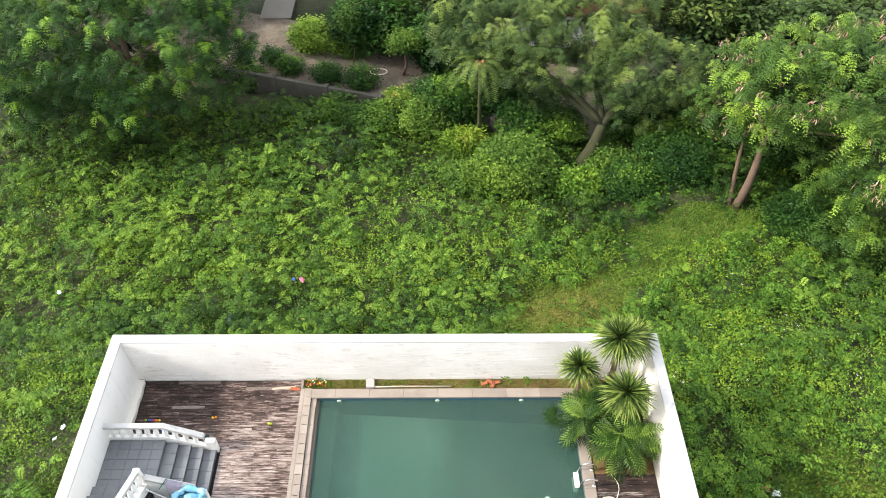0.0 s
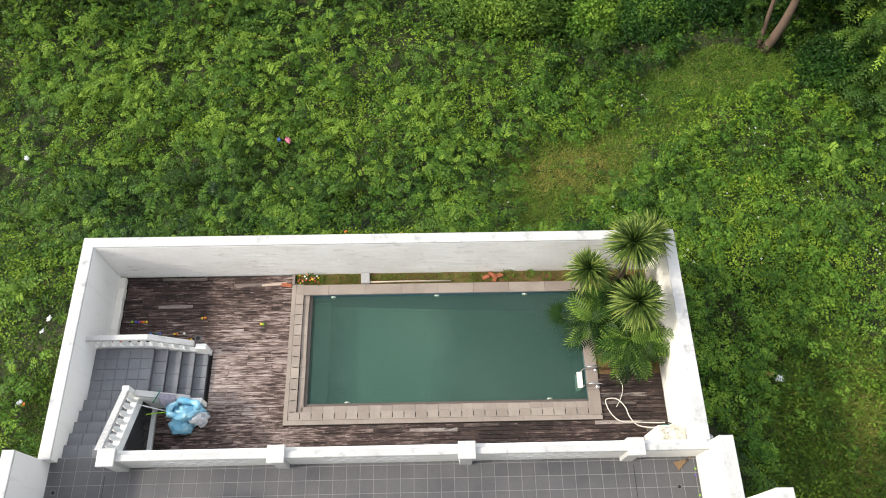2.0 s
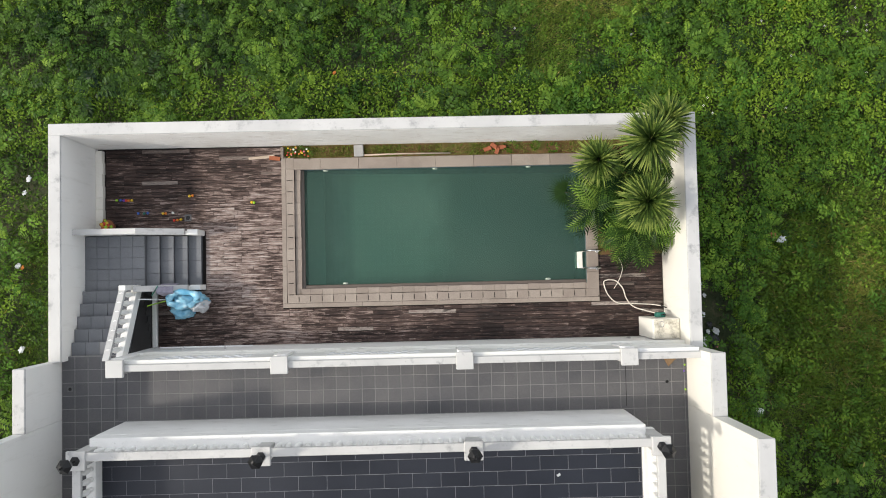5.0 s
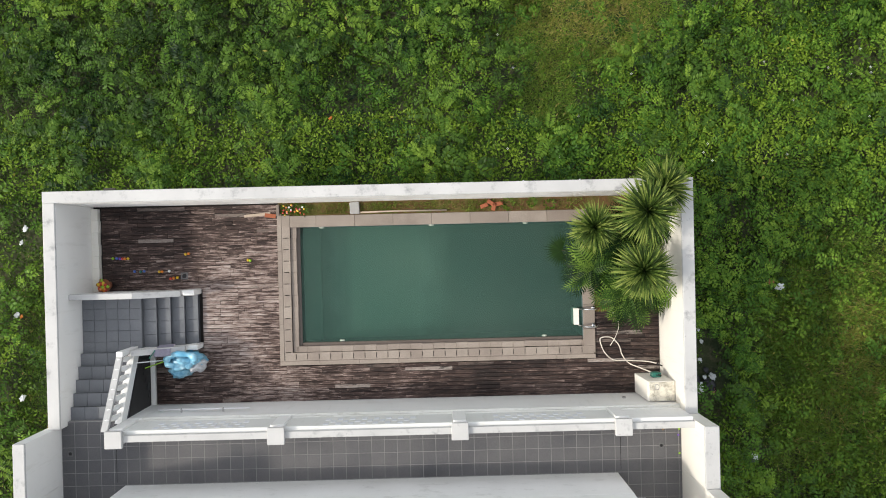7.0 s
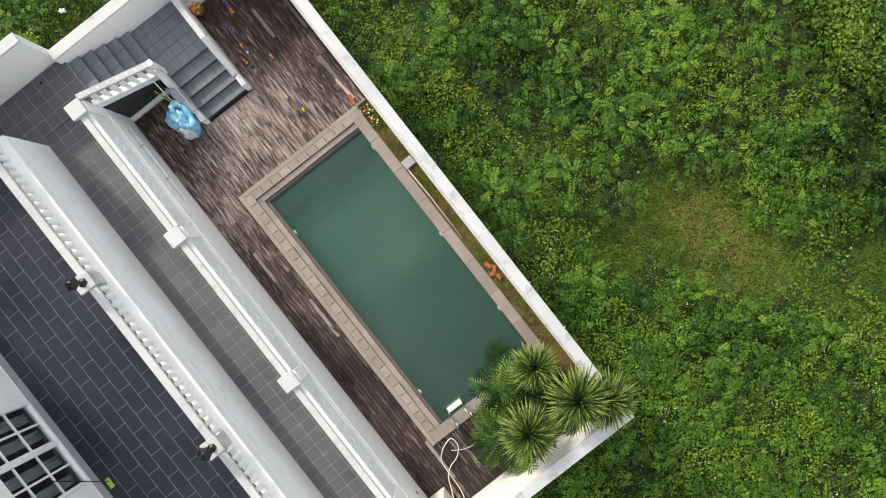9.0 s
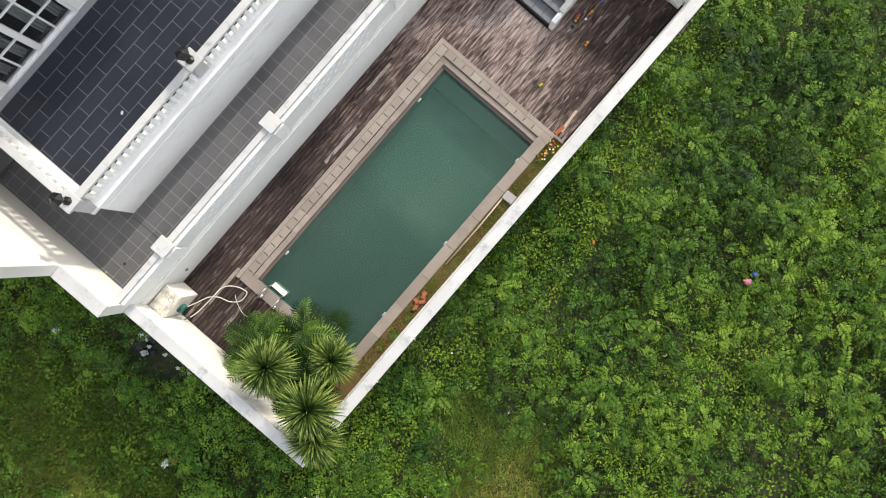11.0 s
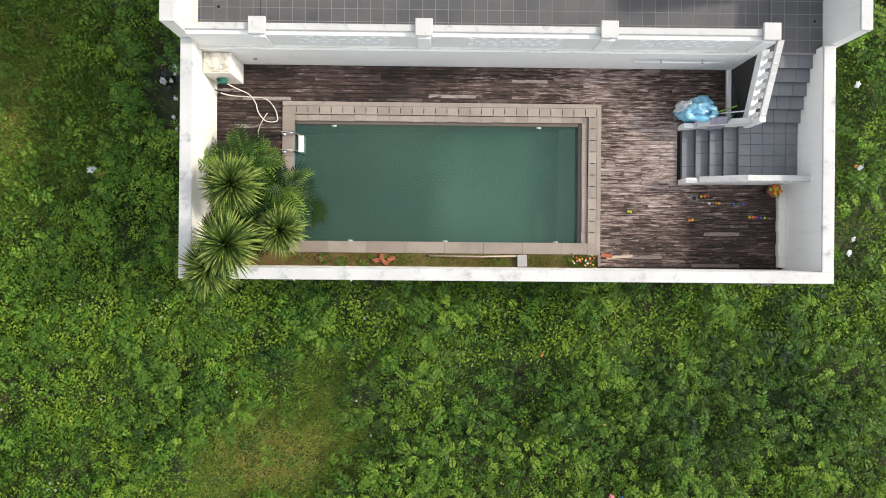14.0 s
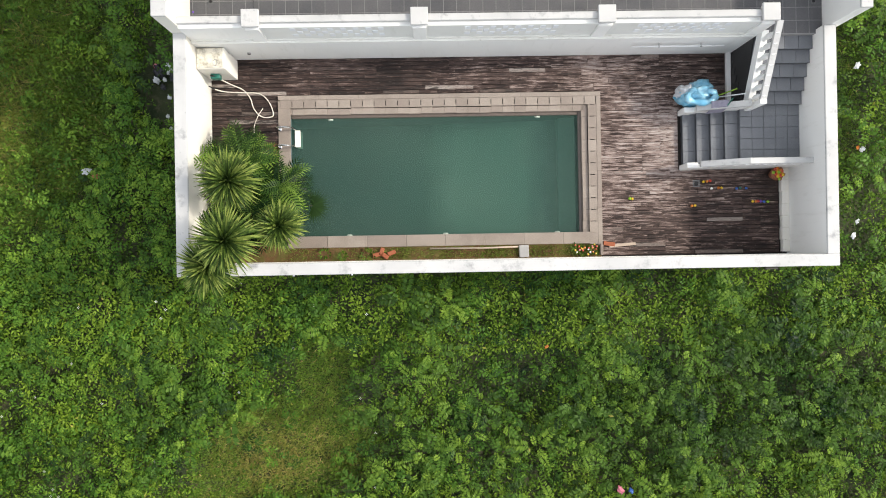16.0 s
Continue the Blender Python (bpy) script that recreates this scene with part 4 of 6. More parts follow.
# coloured play balls left between the boards
BALLS = [(-4.16, 2.81, LIME), (-4.06, 2.81, BLUE), (-3.98, 2.80, PURPLE), (-3.92, 2.80, RED), (-3.86, 2.80, ORANGE), (-3.78, 2.80, YELLOW), (-2.33, 2.88, YELLOW), (-2.25, 2.89, ORANGE), (-3.62, 2.47, BLUE), (-3.47, 2.46, GREEN_PLASTIC), (-3.38, 2.47, BLUE), (-3.00, 2.45, YELLOW), (-2.93, 2.45, ORANGE), (-2.75, 2.46, WHITE_PLASTIC), (-2.72, 2.27, RED), (-2.64, 2.28, ORANGE), (-2.55, 2.29, YELLOW), (-0.76, 2.69, YELLOW), (-0.70, 2.68, LIME)]
ball_meshes = {}
for x, y, mat in BALLS:
    if mat.name not in ball_meshes:
        b = bmesh.new()
        bmesh.ops.create_icosphere(b, subdivisions=2, radius=0.036)
        me = bpy.data.meshes.new("play_ball")
        b.to_mesh(me)
        b.free()
        me.materials.append(mat)
        me.polygons.foreach_set("use_smooth", [True] * len(me.polygons))
        ball_meshes[mat.name] = me
    ob = new("play_ball", ball_meshes[mat.name])
    ob.matrix_world = pose(x, y, 0.036)
    tagged(ob, "small " + mat.name.split("_")[0] + " plastic play ball on the deck", "ball", "play balls on the deck")


DRAIN_GREY = plain("dull_grey_metal", (0.16, 0.16, 0.16), 0.5, 0.6)


def grille(x, y, z, size, name="floor_drain"):
    g = tagged(empty(name, (x, y, z)), "small square metal floor drain", "drain")
    bm = bmesh.new()
    s, t = size / 2, size * 0.32
    for a, b, c, d in ((-s, s, -s, -t), (-s, s, t, s), (-s, -t, -t, t), (t, s, -t, t)):
        add_box(bm, a, b, c, d, 0, 0.006)
    part("frame", bm, DRAIN_GREY, g)
    part("well", lathe([(t, 0.001), (t, 0.003)], 12), BLACK_METAL, g, "dark round outlet")
    return g


grille(-2.38, 2.33, 0.004, 0.17)
grille(-4.62, -1.70, TERRACE + 0.001, 0.12)
grille(9.18, -1.86, TERRACE + 0.001, 0.11)
grille(2.55, -2.95, UPPER + 0.006, 0.12)
grille(7.45, -2.98, UPPER + 0.006, 0.12)

# white pipe on the retaining wall, and small things on the terraces
wall_pipe = tagged(empty("wall_pipe"), "thin white pipe clipped along the retaining wall", "pipe")
part("tube", tube([(-2.75, -0.845, 0.98), (-0.55, -0.845, 0.98)], 0.018), PVC, wall_pipe, "", True)
for x in (-2.2, -1.2):
    part("clip", box(x - 0.02, x + 0.02, -0.918, -0.825, 0.96, 1.0, 0.004), STEEL, wall_pipe)
single("wall_vent", lathe([(0.05, 0), (0.05, 0.03), (0.03, 0.035)], 12), STEEL, "small round metal outlet on the wall", "vent", (8.55, -0.915, 0.62)).matrix_world = pose(8.55, -0.918, 0.62, -90, 0, 0)
single("pole", tube([(-3.0, -2.95, UPPER + 0.025), (-0.6, -2.95, UPPER + 0.025)], 0.02, 6), PVC, "white pole lying by the upper balustrade", "pole", smooth=True)
broom = tagged(empty("broom"), "long-handled broom with a lime green head", "broom")
part("handle", tube([(3.75, -5.35, UPPER + 0.05), (3.0, -5.66, UPPER + 1.3)], 0.011, 6), BLACK_METAL, broom)
part("head", box(3.66, 3.90, -5.42, -5.33, UPPER + 0.006, UPPER + 0.07, 0.01), LIME, broom, "lime green head")
hand_broom = tagged(empty("hand_broom", (9.40, -1.30, TERRACE)), "brown straw hand broom lying in the terrace corner", "broom")
hand_broom.matrix_world = pose(9.40, -1.30, TERRACE + 0.004, 0, 0, 28)
STRAW = plain("brown_straw", (0.30, 0.19, 0.10), 0.9, 0, 0.5, 30)
for i in range(14):
    f = (i - 6.5) / 6.5
    part("bristles", tube([(0.02, 0.015 * f, 0.025), (-0.12, 0.05 * f, 0.022), (-0.26, 0.095 * f, 0.012)], [0.008, 0.012, 0.010], 5), STRAW, hand_broom)
part("binding", tube([(0.0, 0, 0.026), (0.06, 0, 0.026)], 0.026, 8), plain("dark_cord", (0.08, 0.05, 0.03), 0.9), hand_broom)
part("handle", tube([(0.06, 0, 0.026), (0.27, 0.01, 0.022)], 0.011, 7), STRAW, hand_broom, "thin stick handle")
for x, y, m, lab in ((9.58, -1.62, PURPLE, "purple bottle cap on the terrace"), (9.60, -1.48, LIME, "yellow green scrap on the terrace"), (9.60, -2.05, LIME, "yellow green scrap on the terrace")):
    single("scrap", lathe([(0.022, 0), (0.026, 0.012), (0.012, 0.02)], 7), m, lab, "litter", (x, y, TERRACE + 0.001))
single("paper_scrap", box(-0.04, 0.04, -0.025, 0.025, 0, 0.012, 0.004), WHITE_TRASH, "white paper scrap on the upper terrace", "litter", (6.35, -3.55, UPPER + 0.006), 30)

# pipe stubs and a bracket on the outer face of the north wall
for x in (7.38, 6.07):
    single("drain_pipe", tube([(x, NORTH_OUT - 0.05, 1.62), (x, NORTH_OUT + 0.02, 1.615), (x, NORTH_OUT + 0.035, 1.61)], 0.022, 8), PVC, "short white drain pipe stub through the wall", "pipe", smooth=True, group="drain stubs in the wall")
single("wall_bracket", box(-0.14, 0.14, 0.0, 0.07, 0, 0.05, 0.006), CONCRETE, "grey timber bracket fixed under the wall top", "bracket", (-3.48, NORTH_OUT + 0.002, 1.62), 0)

# ---- ground ----
gx = np.concatenate([np.linspace(-400, -30, 8)[:-1], np.linspace(-30, 40, 141), np.linspace(40, 400, 8)[1:]])
gy = np.concatenate([np.linspace(-300, -16, 6)[:-1], np.linspace(-16, 46, 125), np.linspace(46, 500, 8)[1:]])
GX, GY = np.meshgrid(gx, gy)
GZ = ground_z(GX, GY)
verts = np.stack([GX, GY, GZ], -1).reshape(-1, 3)
w = len(gx)
idx = np.arange(len(verts)).reshape(len(gy), w)
faces = np.stack([idx[:-1, :-1], idx[:-1, 1:], idx[1:, 1:], idx[1:, :-1]], -1).reshape(-1, 4)
cx, cy = GX[:-1, :-1].ravel() + 0.25, GY[:-1, :-1].ravel() + 0.25
keep = ~((cx > -4.9) & (cx < 9.6) & (cy > -12) & (cy < 4.0))
me = bpy.data.meshes.new("ground")
me.from_pydata(verts.tolist(), [], faces[keep].tolist())


def soil_material():
    n = Nodes("weedy_soil")
    c = n.mix(n.ramp(n.noise(0.6, 5, world=True), [(0.35, (0,)), (0.65, (1,))]), (0.018, 0.032, 0.010), (0.050, 0.058, 0.020))
    c = n.mix(n.ramp(n.noise(6, 5, world=True), [(0.5, (0,)), (0.7, (0.8,))]), c, (0.085, 0.070, 0.040))
    n.bump(n.noise(14, 5, world=True), 0.5, 0.03)
    return n.done(c, 0.95)


me.materials.append(soil_material())
tagged(new("ground", me), "sloping weedy waste ground round the yard", "ground", kind="structure")

# ---- foliage ----


def leaf_material(name, deep, mid, fresh, dry=None, through=0.13):
    """Leaf colour from each leaf's tint, which can hold painted shade, and from slow drifts over the field."""
    n = Nodes(name)
    a = n.add("ShaderNodeAttribute")
    a.attribute_name = "tint"
    stops = [(0.0, deep), (0.5, mid), (0.93, fresh)]
    if dry:
        stops.append((1.0, dry))
    c = n.ramp(a.outputs["Fac"], stops)
    drift = n.noise(0.33, 3, world=True)
    c = n.mix(n.ramp(drift, [(0.42, (0,)), (0.72, (0.12,))]), c, tuple(min(1, 1.1 * v) for v in fresh))
    n.link(c, n.bsdf.inputs["Base Color"])
    n.bsdf.inputs["Roughness"].default_value = 0.45
    n.bsdf.inputs["Specular IOR Level"].default_value = 0.12
    t = n.add("ShaderNodeBsdfTranslucent")
    n.link(c, t.inputs[0])
    m = n.add("ShaderNodeMixShader", Fac=through)
    n.link(n.bsdf.outputs[0], m.inputs[1])
    n.link(t.outputs[0], m.inputs[2])
    n.link(m.outputs[0], n.tree.nodes["Material Output"].inputs[0])
    return n.mat


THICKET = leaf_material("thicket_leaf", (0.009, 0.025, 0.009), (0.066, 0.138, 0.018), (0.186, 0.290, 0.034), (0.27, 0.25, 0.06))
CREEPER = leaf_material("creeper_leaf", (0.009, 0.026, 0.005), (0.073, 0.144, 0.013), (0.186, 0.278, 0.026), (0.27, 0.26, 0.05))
BROAD = leaf_material("broad_leaf", (0.010, 0.034, 0.009), (0.062, 0.145, 0.016), (0.180, 0.290, 0.032))
GRASS = leaf_material("grass_blade", (0.050, 0.115, 0.016), (0.125, 0.215, 0.024), (0.240, 0.230, 0.055), (0.38, 0.29, 0.11))
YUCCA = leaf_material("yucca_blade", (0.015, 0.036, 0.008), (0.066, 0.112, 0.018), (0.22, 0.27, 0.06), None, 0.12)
PHILO = leaf_material("split_leaf", (0.006, 0.022, 0.005), (0.034, 0.082, 0.012), (0.150, 0.235, 0.036), None, 0.12)
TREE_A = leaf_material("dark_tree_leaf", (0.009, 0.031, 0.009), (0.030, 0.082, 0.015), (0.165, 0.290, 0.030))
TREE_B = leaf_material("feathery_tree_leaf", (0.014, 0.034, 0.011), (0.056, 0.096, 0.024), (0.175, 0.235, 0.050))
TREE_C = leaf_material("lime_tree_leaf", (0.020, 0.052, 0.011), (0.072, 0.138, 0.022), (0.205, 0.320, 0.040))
POD = leaf_material("dry_pod", (0.22, 0.13, 0.09), (0.34, 0.22, 0.16), (0.45, 0.33, 0.25))
PETAL = leaf_material("white_petal", (0.62, 0.64, 0.58), (0.74, 0.75, 0.70), (0.82, 0.82, 0.78))
ORANGE_HUSK = plain("orange_husk", (0.20, 0.10, 0.03), 0.6)
BARK = plain("grey_brown_bark", (0.15, 0.098, 0.066), 0.9, 0, 0.5, 5)
MOSS_BARK = plain("mossy_bark", (0.048, 0.052, 0.020), 0.95, 0, 0.5, 4)


def unit(v):
    return v / np.maximum(np.linalg.norm(v, axis=-1, keepdims=True), 1e-6)


def leaf_mesh(name, base, along, up, length, width, tint, material, parent=None, label="", oblong=False):
    """One mesh of many folded leaves: two triangles each, or two quads for an oblong one, from a base along a direction."""
    along = unit(along)
    side = unit(np.cross(along, up))
    up = np.cross(side, along)
    length, width = length[:, None], width[:, None]
    n = len(base)
    if oblong:
        rows = [(0, 0, 0), (0.26, 0.46, 0.15), (0.74, 0.42, 0.10), (1.0, 0, -0.06), (0.74, -0.42, 0.10), (0.26, -0.46, 0.15)]
        corners = [0, 1, 2, 3, 0, 3, 4, 5]
        sides = 4
    else:
        rows = [(0, 0, 0), (0.46, 0.5, 0.16), (1.0, 0, -0.06), (0.46, -0.5, 0.16)]
        corners = [0, 1, 2, 0, 2, 3]
        sides = 3
    m = len(rows)
    v = np.empty((n, m, 3), np.float32)
    for i, (f, w, h) in enumerate(rows):
        v[:, i] = base + along * length * f + side * width * w + up * width * h
    me = bpy.data.meshes.new(name)
    me.vertices.add(m * n)
    me.vertices.foreach_set("co", v.ravel())
    f = (np.arange(n)[:, None] * m + np.array(corners)).astype(np.int32)
    me.loops.add(2 * sides * n)
    me.loops.foreach_set("vertex_index", f.ravel())
    me.polygons.add(2 * n)
    me.polygons.foreach_set("loop_start", np.arange(0, 2 * sides * n, sides, dtype=np.int32))
    me.update(calc_edges=True)
    me.attributes.new("tint", "FLOAT", "FACE").data.foreach_set("value", np.repeat(np.clip(tint, 0, 1), 2).astype(np.float32))
    me.materials.append(material)
    ob = new(name, me)
    ob.parent = parent
    if label:
        tagged(ob, label)
    return ob


def fronds(base, heading, rise, length, pairs, leaflet, tint, droop=0.5):
    """Leaflets of feather-shaped leaves: base, direction, up, length, width and tint of each."""
    n = len(base)
    t = np.linspace(0.18, 1.0, pairs)[None, :, None]
    flat = np.stack([np.cos(heading), np.sin(heading), np.zeros(n)], -1)[:, None, :]
    cr, sr = np.cos(rise)[:, None, None], np.sin(rise)[:, None, None]
    ln, dr = length[:, None, None], (droop * length)[:, None, None]
    pos = base[:, None, :] + flat * cr * ln * t
    pos = pos + np.array([0, 0, 1.0]) * (sr * ln * t - dr * t * t)
    fwd = unit(flat * cr + np.array([0, 0, 1.0]) * (sr - 2 * droop * t))
    across = np.cross(flat, np.array([0, 0, 1.0])) + 0 * fwd
    up = np.cross(across, fwd)
    out = []
    for s in (1, -1):
        d = unit(s * across + 0.45 * fwd + 0.12 * up - 0.15 * np.array([0, 0, 1.0]))
        size = leaflet[:, None] * (0.65 + 0.5 * np.sin(np.pi * np.clip(t[..., 0] * 0.9, 0, 1)))
        out.append((pos.reshape(-1, 3), d.reshape(-1, 3), up.reshape(-1, 3), size.ravel(), 0.44 * size.ravel(), np.repeat(tint, pairs)))
    return [np.concatenate(c) for c in zip(*out)]


def join(*sets):
    return [np.concatenate(c) for c in zip(*sets)]


def scatter(n, x0, x1, y0, y1):
    return np.stack([rng.uniform(x0, x1, n), rng.uniform(y0, y1, n)], -1)


def blot(xy, seed, scale):
    """A soft random pattern over the plan, from -1 to 1."""
    x, y = xy[:, 0] / scale, xy[:, 1] / scale
    s = 0
    for k in range(5):
        a = seed * 1.7 + k * 2.399
        s = s + np.sin((1 + 0.35 * k) * (x * np.cos(a) + y * np.sin(a)) * 2.1 + seed * (k + 1.3))
    return s / 5


def lawn(xy, wob=0.0):
    """1 on the smooth low patch by the lime tree."""
    x, y = xy[:, 0], xy[:, 1]
    return ((x - 14.6) / 3.0) ** 2 + ((y - 13.6 - 0.05 * (x - 14.6)) / 1.25) ** 2 < 1 + wob


def clearing(xy):
    """1 in the grassy clearings, 0 in the thicket."""
    x, y = xy[:, 0], xy[:, 1]
    wob = 0.30 * blot(xy, 4.0, 1.2) + 0.35 * blot(xy, 2.6, 0.4) + 0.16 * rng.normal(size=len(x))
    a = ((x - 8.7) / 2.7) ** 2 + ((y - 10.0 - 0.12 * (x - 8.7)) / 1.75) ** 2 < 1 + wob
    b = lawn(xy, wob)
    f = ((x - 11.9) / 2.2) ** 2 + ((y - 11.7 - 0.2 * (x - 11.9)) / 0.75) ** 2 < 1 + wob
    c = ((x - 15.4) / 2.4) ** 2 + ((y + 0.6) / 3.9) ** 2 < 1 + 1.5 * wob
    d = ((x + 7.0) / 1.1) ** 2 + ((y + 1.0) / 4.0) ** 2 < 1 + wob
    e = ((x - 7.5) / 0.85) ** 2 + ((y - 7.4) / 1.3) ** 2 < 1 + wob
    return a | b | c | d | e | f


def dump(xy):
    """1 on the bare patch where rubbish lies beside the wall."""
    x, y = xy[:, 0], xy[:, 1]
    return ((x - 11.40) / 0.95) ** 2 + ((y + 0.8) / 1.3) ** 2 < 1 + 0.3 * blot(xy, 2.6, 0.3)


def outside(xy):
    """Clear of the yard, of the road and of the far wall."""
    x, y = xy[:, 0], xy[:, 1]
    yard = (x > -5.25) & (x < 10.08) & (y < 4.5)
    return ~yard & (y < np.maximum(24.65 - 0.30 * (x + 5), 20.5))


FIELDS = [(-17, 23, 4.45, 23.5), (-10, -5.2, -7, 4.5), (10.0, 20, -9, 4.5)]


def field_points(per_m2, keep):
    out = []
    for x0, x1, y0, y1 in FIELDS:
        p = scatter(int(per_m2 * (x1 - x0) * (y1 - y0)), x0, x1, y0, y1)
        out.append(p)
    p = np.concatenate(out)
    p = p[outside(p)]
    p = p[keep(p)]
    return p[~dump(p) | (rng.random(len(p)) < 0.10)]


def with_z(p, h):
    return np.column_stack([p, ground_z(p[:, 0], p[:, 1]) + h])


def drift(xy):
    """Leaf tint over the plan: brighter in the open field; shade of thicket and trees painted in."""
    x, y = xy[:, 0], xy[:, 1]
    thicket_shade = np.exp(-(((x + 4.5) / 3.5) ** 2 + ((y - 8.5) / 2.6) ** 2))
    return 0.17 * np.clip((y - 9) / 3, 0, 1) - 0.16 * thicket_shade - np.where(x > 8.5, 0.40 * np.clip((y - 12.0) / 2.4, 0, 1), 0.26 * np.clip((y - 16.0) / 2.5, 0, 1))


# tall weeds with feather-shaped leaves: each plant a head of arching fronds
def tall(p):
    x, y = p[:, 0], p[:, 1]
    want = 0.42 + 0.75 * blot(p, 2.0, 2.0) + 0.22 * np.clip((y - 6.3) / 1.5, -1, 1) - 0.34 * np.clip((x - 6.5) / 2.5, 0, 1) + 0.25 * (x < 0) * (y > 6)
    near = (x > -10) & (x < 16) & (y < 14)
    return (rng.random(len(p)) < want * np.where(near, 1.0, 0.75)) & ~clearing(p)


plants = field_points(3.3, tall)
m = len(plants)
size = 0.55 + 0.65 * rng.random(m) ** 1.3 + 0.15 * np.clip(blot(plants, 2.0, 2.0), 0, 1)
top = 0.45 + 0.95 * rng.random(m) * size + 0.30 * np.clip(blot(plants, 3.5, 1.6), -0.5, 1)
shade = 0.19 + drift(plants) + 0.44 * rng.random(m) ** 1.3 + 0.16 * blot(plants, 7.0, 1.5)
lead = rng.random(m) * math.tau
sets = []
for k in range(7):
    on = rng.random(m) < (1, 1, 1, 1, 0.8, 0.6, 0.5)[k]
    p, sz, tp, sh, ld = plants[on], size[on], top[on], shade[on], lead[on]
    c = len(p)
    turn = ld + k * math.tau / 6.5 + 0.3 * rng.normal(size=c)
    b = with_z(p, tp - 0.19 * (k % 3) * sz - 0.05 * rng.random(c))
    b[:, 0] += 0.05 * np.cos(turn)
    b[:, 1] += 0.05 * np.sin(turn)
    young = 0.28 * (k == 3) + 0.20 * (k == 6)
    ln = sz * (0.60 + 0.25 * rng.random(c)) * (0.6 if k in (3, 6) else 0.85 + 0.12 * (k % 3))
    # The lowest ring of fronds is darkened in tint for shaded gaps.
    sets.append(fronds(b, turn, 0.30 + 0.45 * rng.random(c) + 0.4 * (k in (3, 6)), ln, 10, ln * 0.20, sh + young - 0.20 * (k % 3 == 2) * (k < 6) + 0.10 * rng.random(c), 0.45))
weeds = join(*sets)
weeds[1] = unit(weeds[1]) + 0.16 * rng.normal(size=weeds[1].shape)
weeds[2] = weeds[2] + 0.28 * rng.normal(size=weeds[2].shape)
weeds[5] = weeds[5] + 0.16 * (rng.random(len(weeds[5])) - 0.5)
weeds[5] = np.where(rng.random(len(weeds[5])) < 0.001, 1.0, np.minimum(weeds[5], 0.90))
keep = rng.random(len(weeds[5])) < 0.93
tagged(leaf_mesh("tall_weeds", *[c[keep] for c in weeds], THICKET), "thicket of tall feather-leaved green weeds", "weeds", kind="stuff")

# low creepers over everything, thickest and palest near the wall
def carpet(p):
    """High where the creepers close over the ground."""
    x, y = p[:, 0], p[:, 1]
    return np.clip(0.5 + 0.55 * blot(p, 5.5, 1.5) + 0.55 * ((y > 4.4) & (y < 6.8)) + 0.25 * np.clip((x - 8) / 3, 0, 1) * (y > 4.4), 0, 1)


def low(p):
    near = (p[:, 0] > -10) & (p[:, 0] < 17) & (p[:, 1] < 14)
    share = rng.random(len(p))
    thick = 0.26 + 0.74 * carpet(p)
    return (share < thick * np.where(near, 1.0, 0.48 + 0.5 * lawn(p))) & (~clearing(p) | (share < 0.05 + 0.26 * (p[:, 1] < 4) + 0.12 * ((p[:, 0] > 10) & (p[:, 1] > 10.5)) + 0.9 * lawn(p)))


spots = field_points(104, low)
n = len(spots)
close = carpet(spots)
green = lawn(spots)
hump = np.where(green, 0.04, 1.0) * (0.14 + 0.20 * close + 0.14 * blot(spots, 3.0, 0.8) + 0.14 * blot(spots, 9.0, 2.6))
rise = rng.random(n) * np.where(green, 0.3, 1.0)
# Low leaves and thin carpet get a darker tint, standing in for shade.
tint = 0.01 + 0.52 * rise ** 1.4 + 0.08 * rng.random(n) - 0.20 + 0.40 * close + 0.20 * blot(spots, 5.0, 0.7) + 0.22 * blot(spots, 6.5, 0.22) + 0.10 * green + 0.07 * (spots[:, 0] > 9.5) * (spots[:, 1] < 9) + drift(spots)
far = 1 + 0.5 * np.clip((spots[:, 1] - 11) / 8, 0, 1)
turn = rng.random(n) * math.tau
sets = []
for k in range(5):
    head = turn + k * 2.4 + 0.4 * rng.normal(size=n)
    out = 0.015 + 0.065 * rng.random(n)
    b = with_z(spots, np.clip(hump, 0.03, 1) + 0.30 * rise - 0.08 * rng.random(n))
    b[:, 0] += out * np.cos(head)
    b[:, 1] += out * np.sin(head)
    d = np.stack([np.cos(head), np.sin(head), 0.60 - 1.0 * rng.random(n)], -1)
    up = np.stack([0.7 * rng.normal(size=n), 0.7 * rng.normal(size=n), np.ones(n)], -1)
    size = (0.066 + 0.070 * rng.random(n)) * np.where(green, 0.8, far)
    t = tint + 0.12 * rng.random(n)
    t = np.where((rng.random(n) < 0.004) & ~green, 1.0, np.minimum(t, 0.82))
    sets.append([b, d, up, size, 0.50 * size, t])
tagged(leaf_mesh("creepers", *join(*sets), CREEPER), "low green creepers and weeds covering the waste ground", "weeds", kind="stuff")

# broad-leaved weeds, thickest to the east
def broad(p):
    x, y = p[:, 0], p[:, 1]
    want = 0.20 + 0.6 * blot(p, 6.0, 1.7) + 0.62 * np.clip((x - 6.5) / 3, 0, 1) - 0.25 * (x > 13.5) * (y < 4)
    shrubs = (((x - 11.2) / 1.0) ** 2 + ((y - 1.5) / 3.6) ** 2 < 1) | (((x - 12.3) / 0.9) ** 2 + ((y + 0.6) / 1.6) ** 2 < 1)
    near = np.where((x < 18) & (y < 15), 1.0, 0.6)
    return ((rng.random(len(p)) < want * near) & ~clearing(p)) | (shrubs & (rng.random(len(p)) < 0.9)) | (rng.random(len(p)) < np.where((x > 13) & (y < 4.4), 0.15, 0.05))


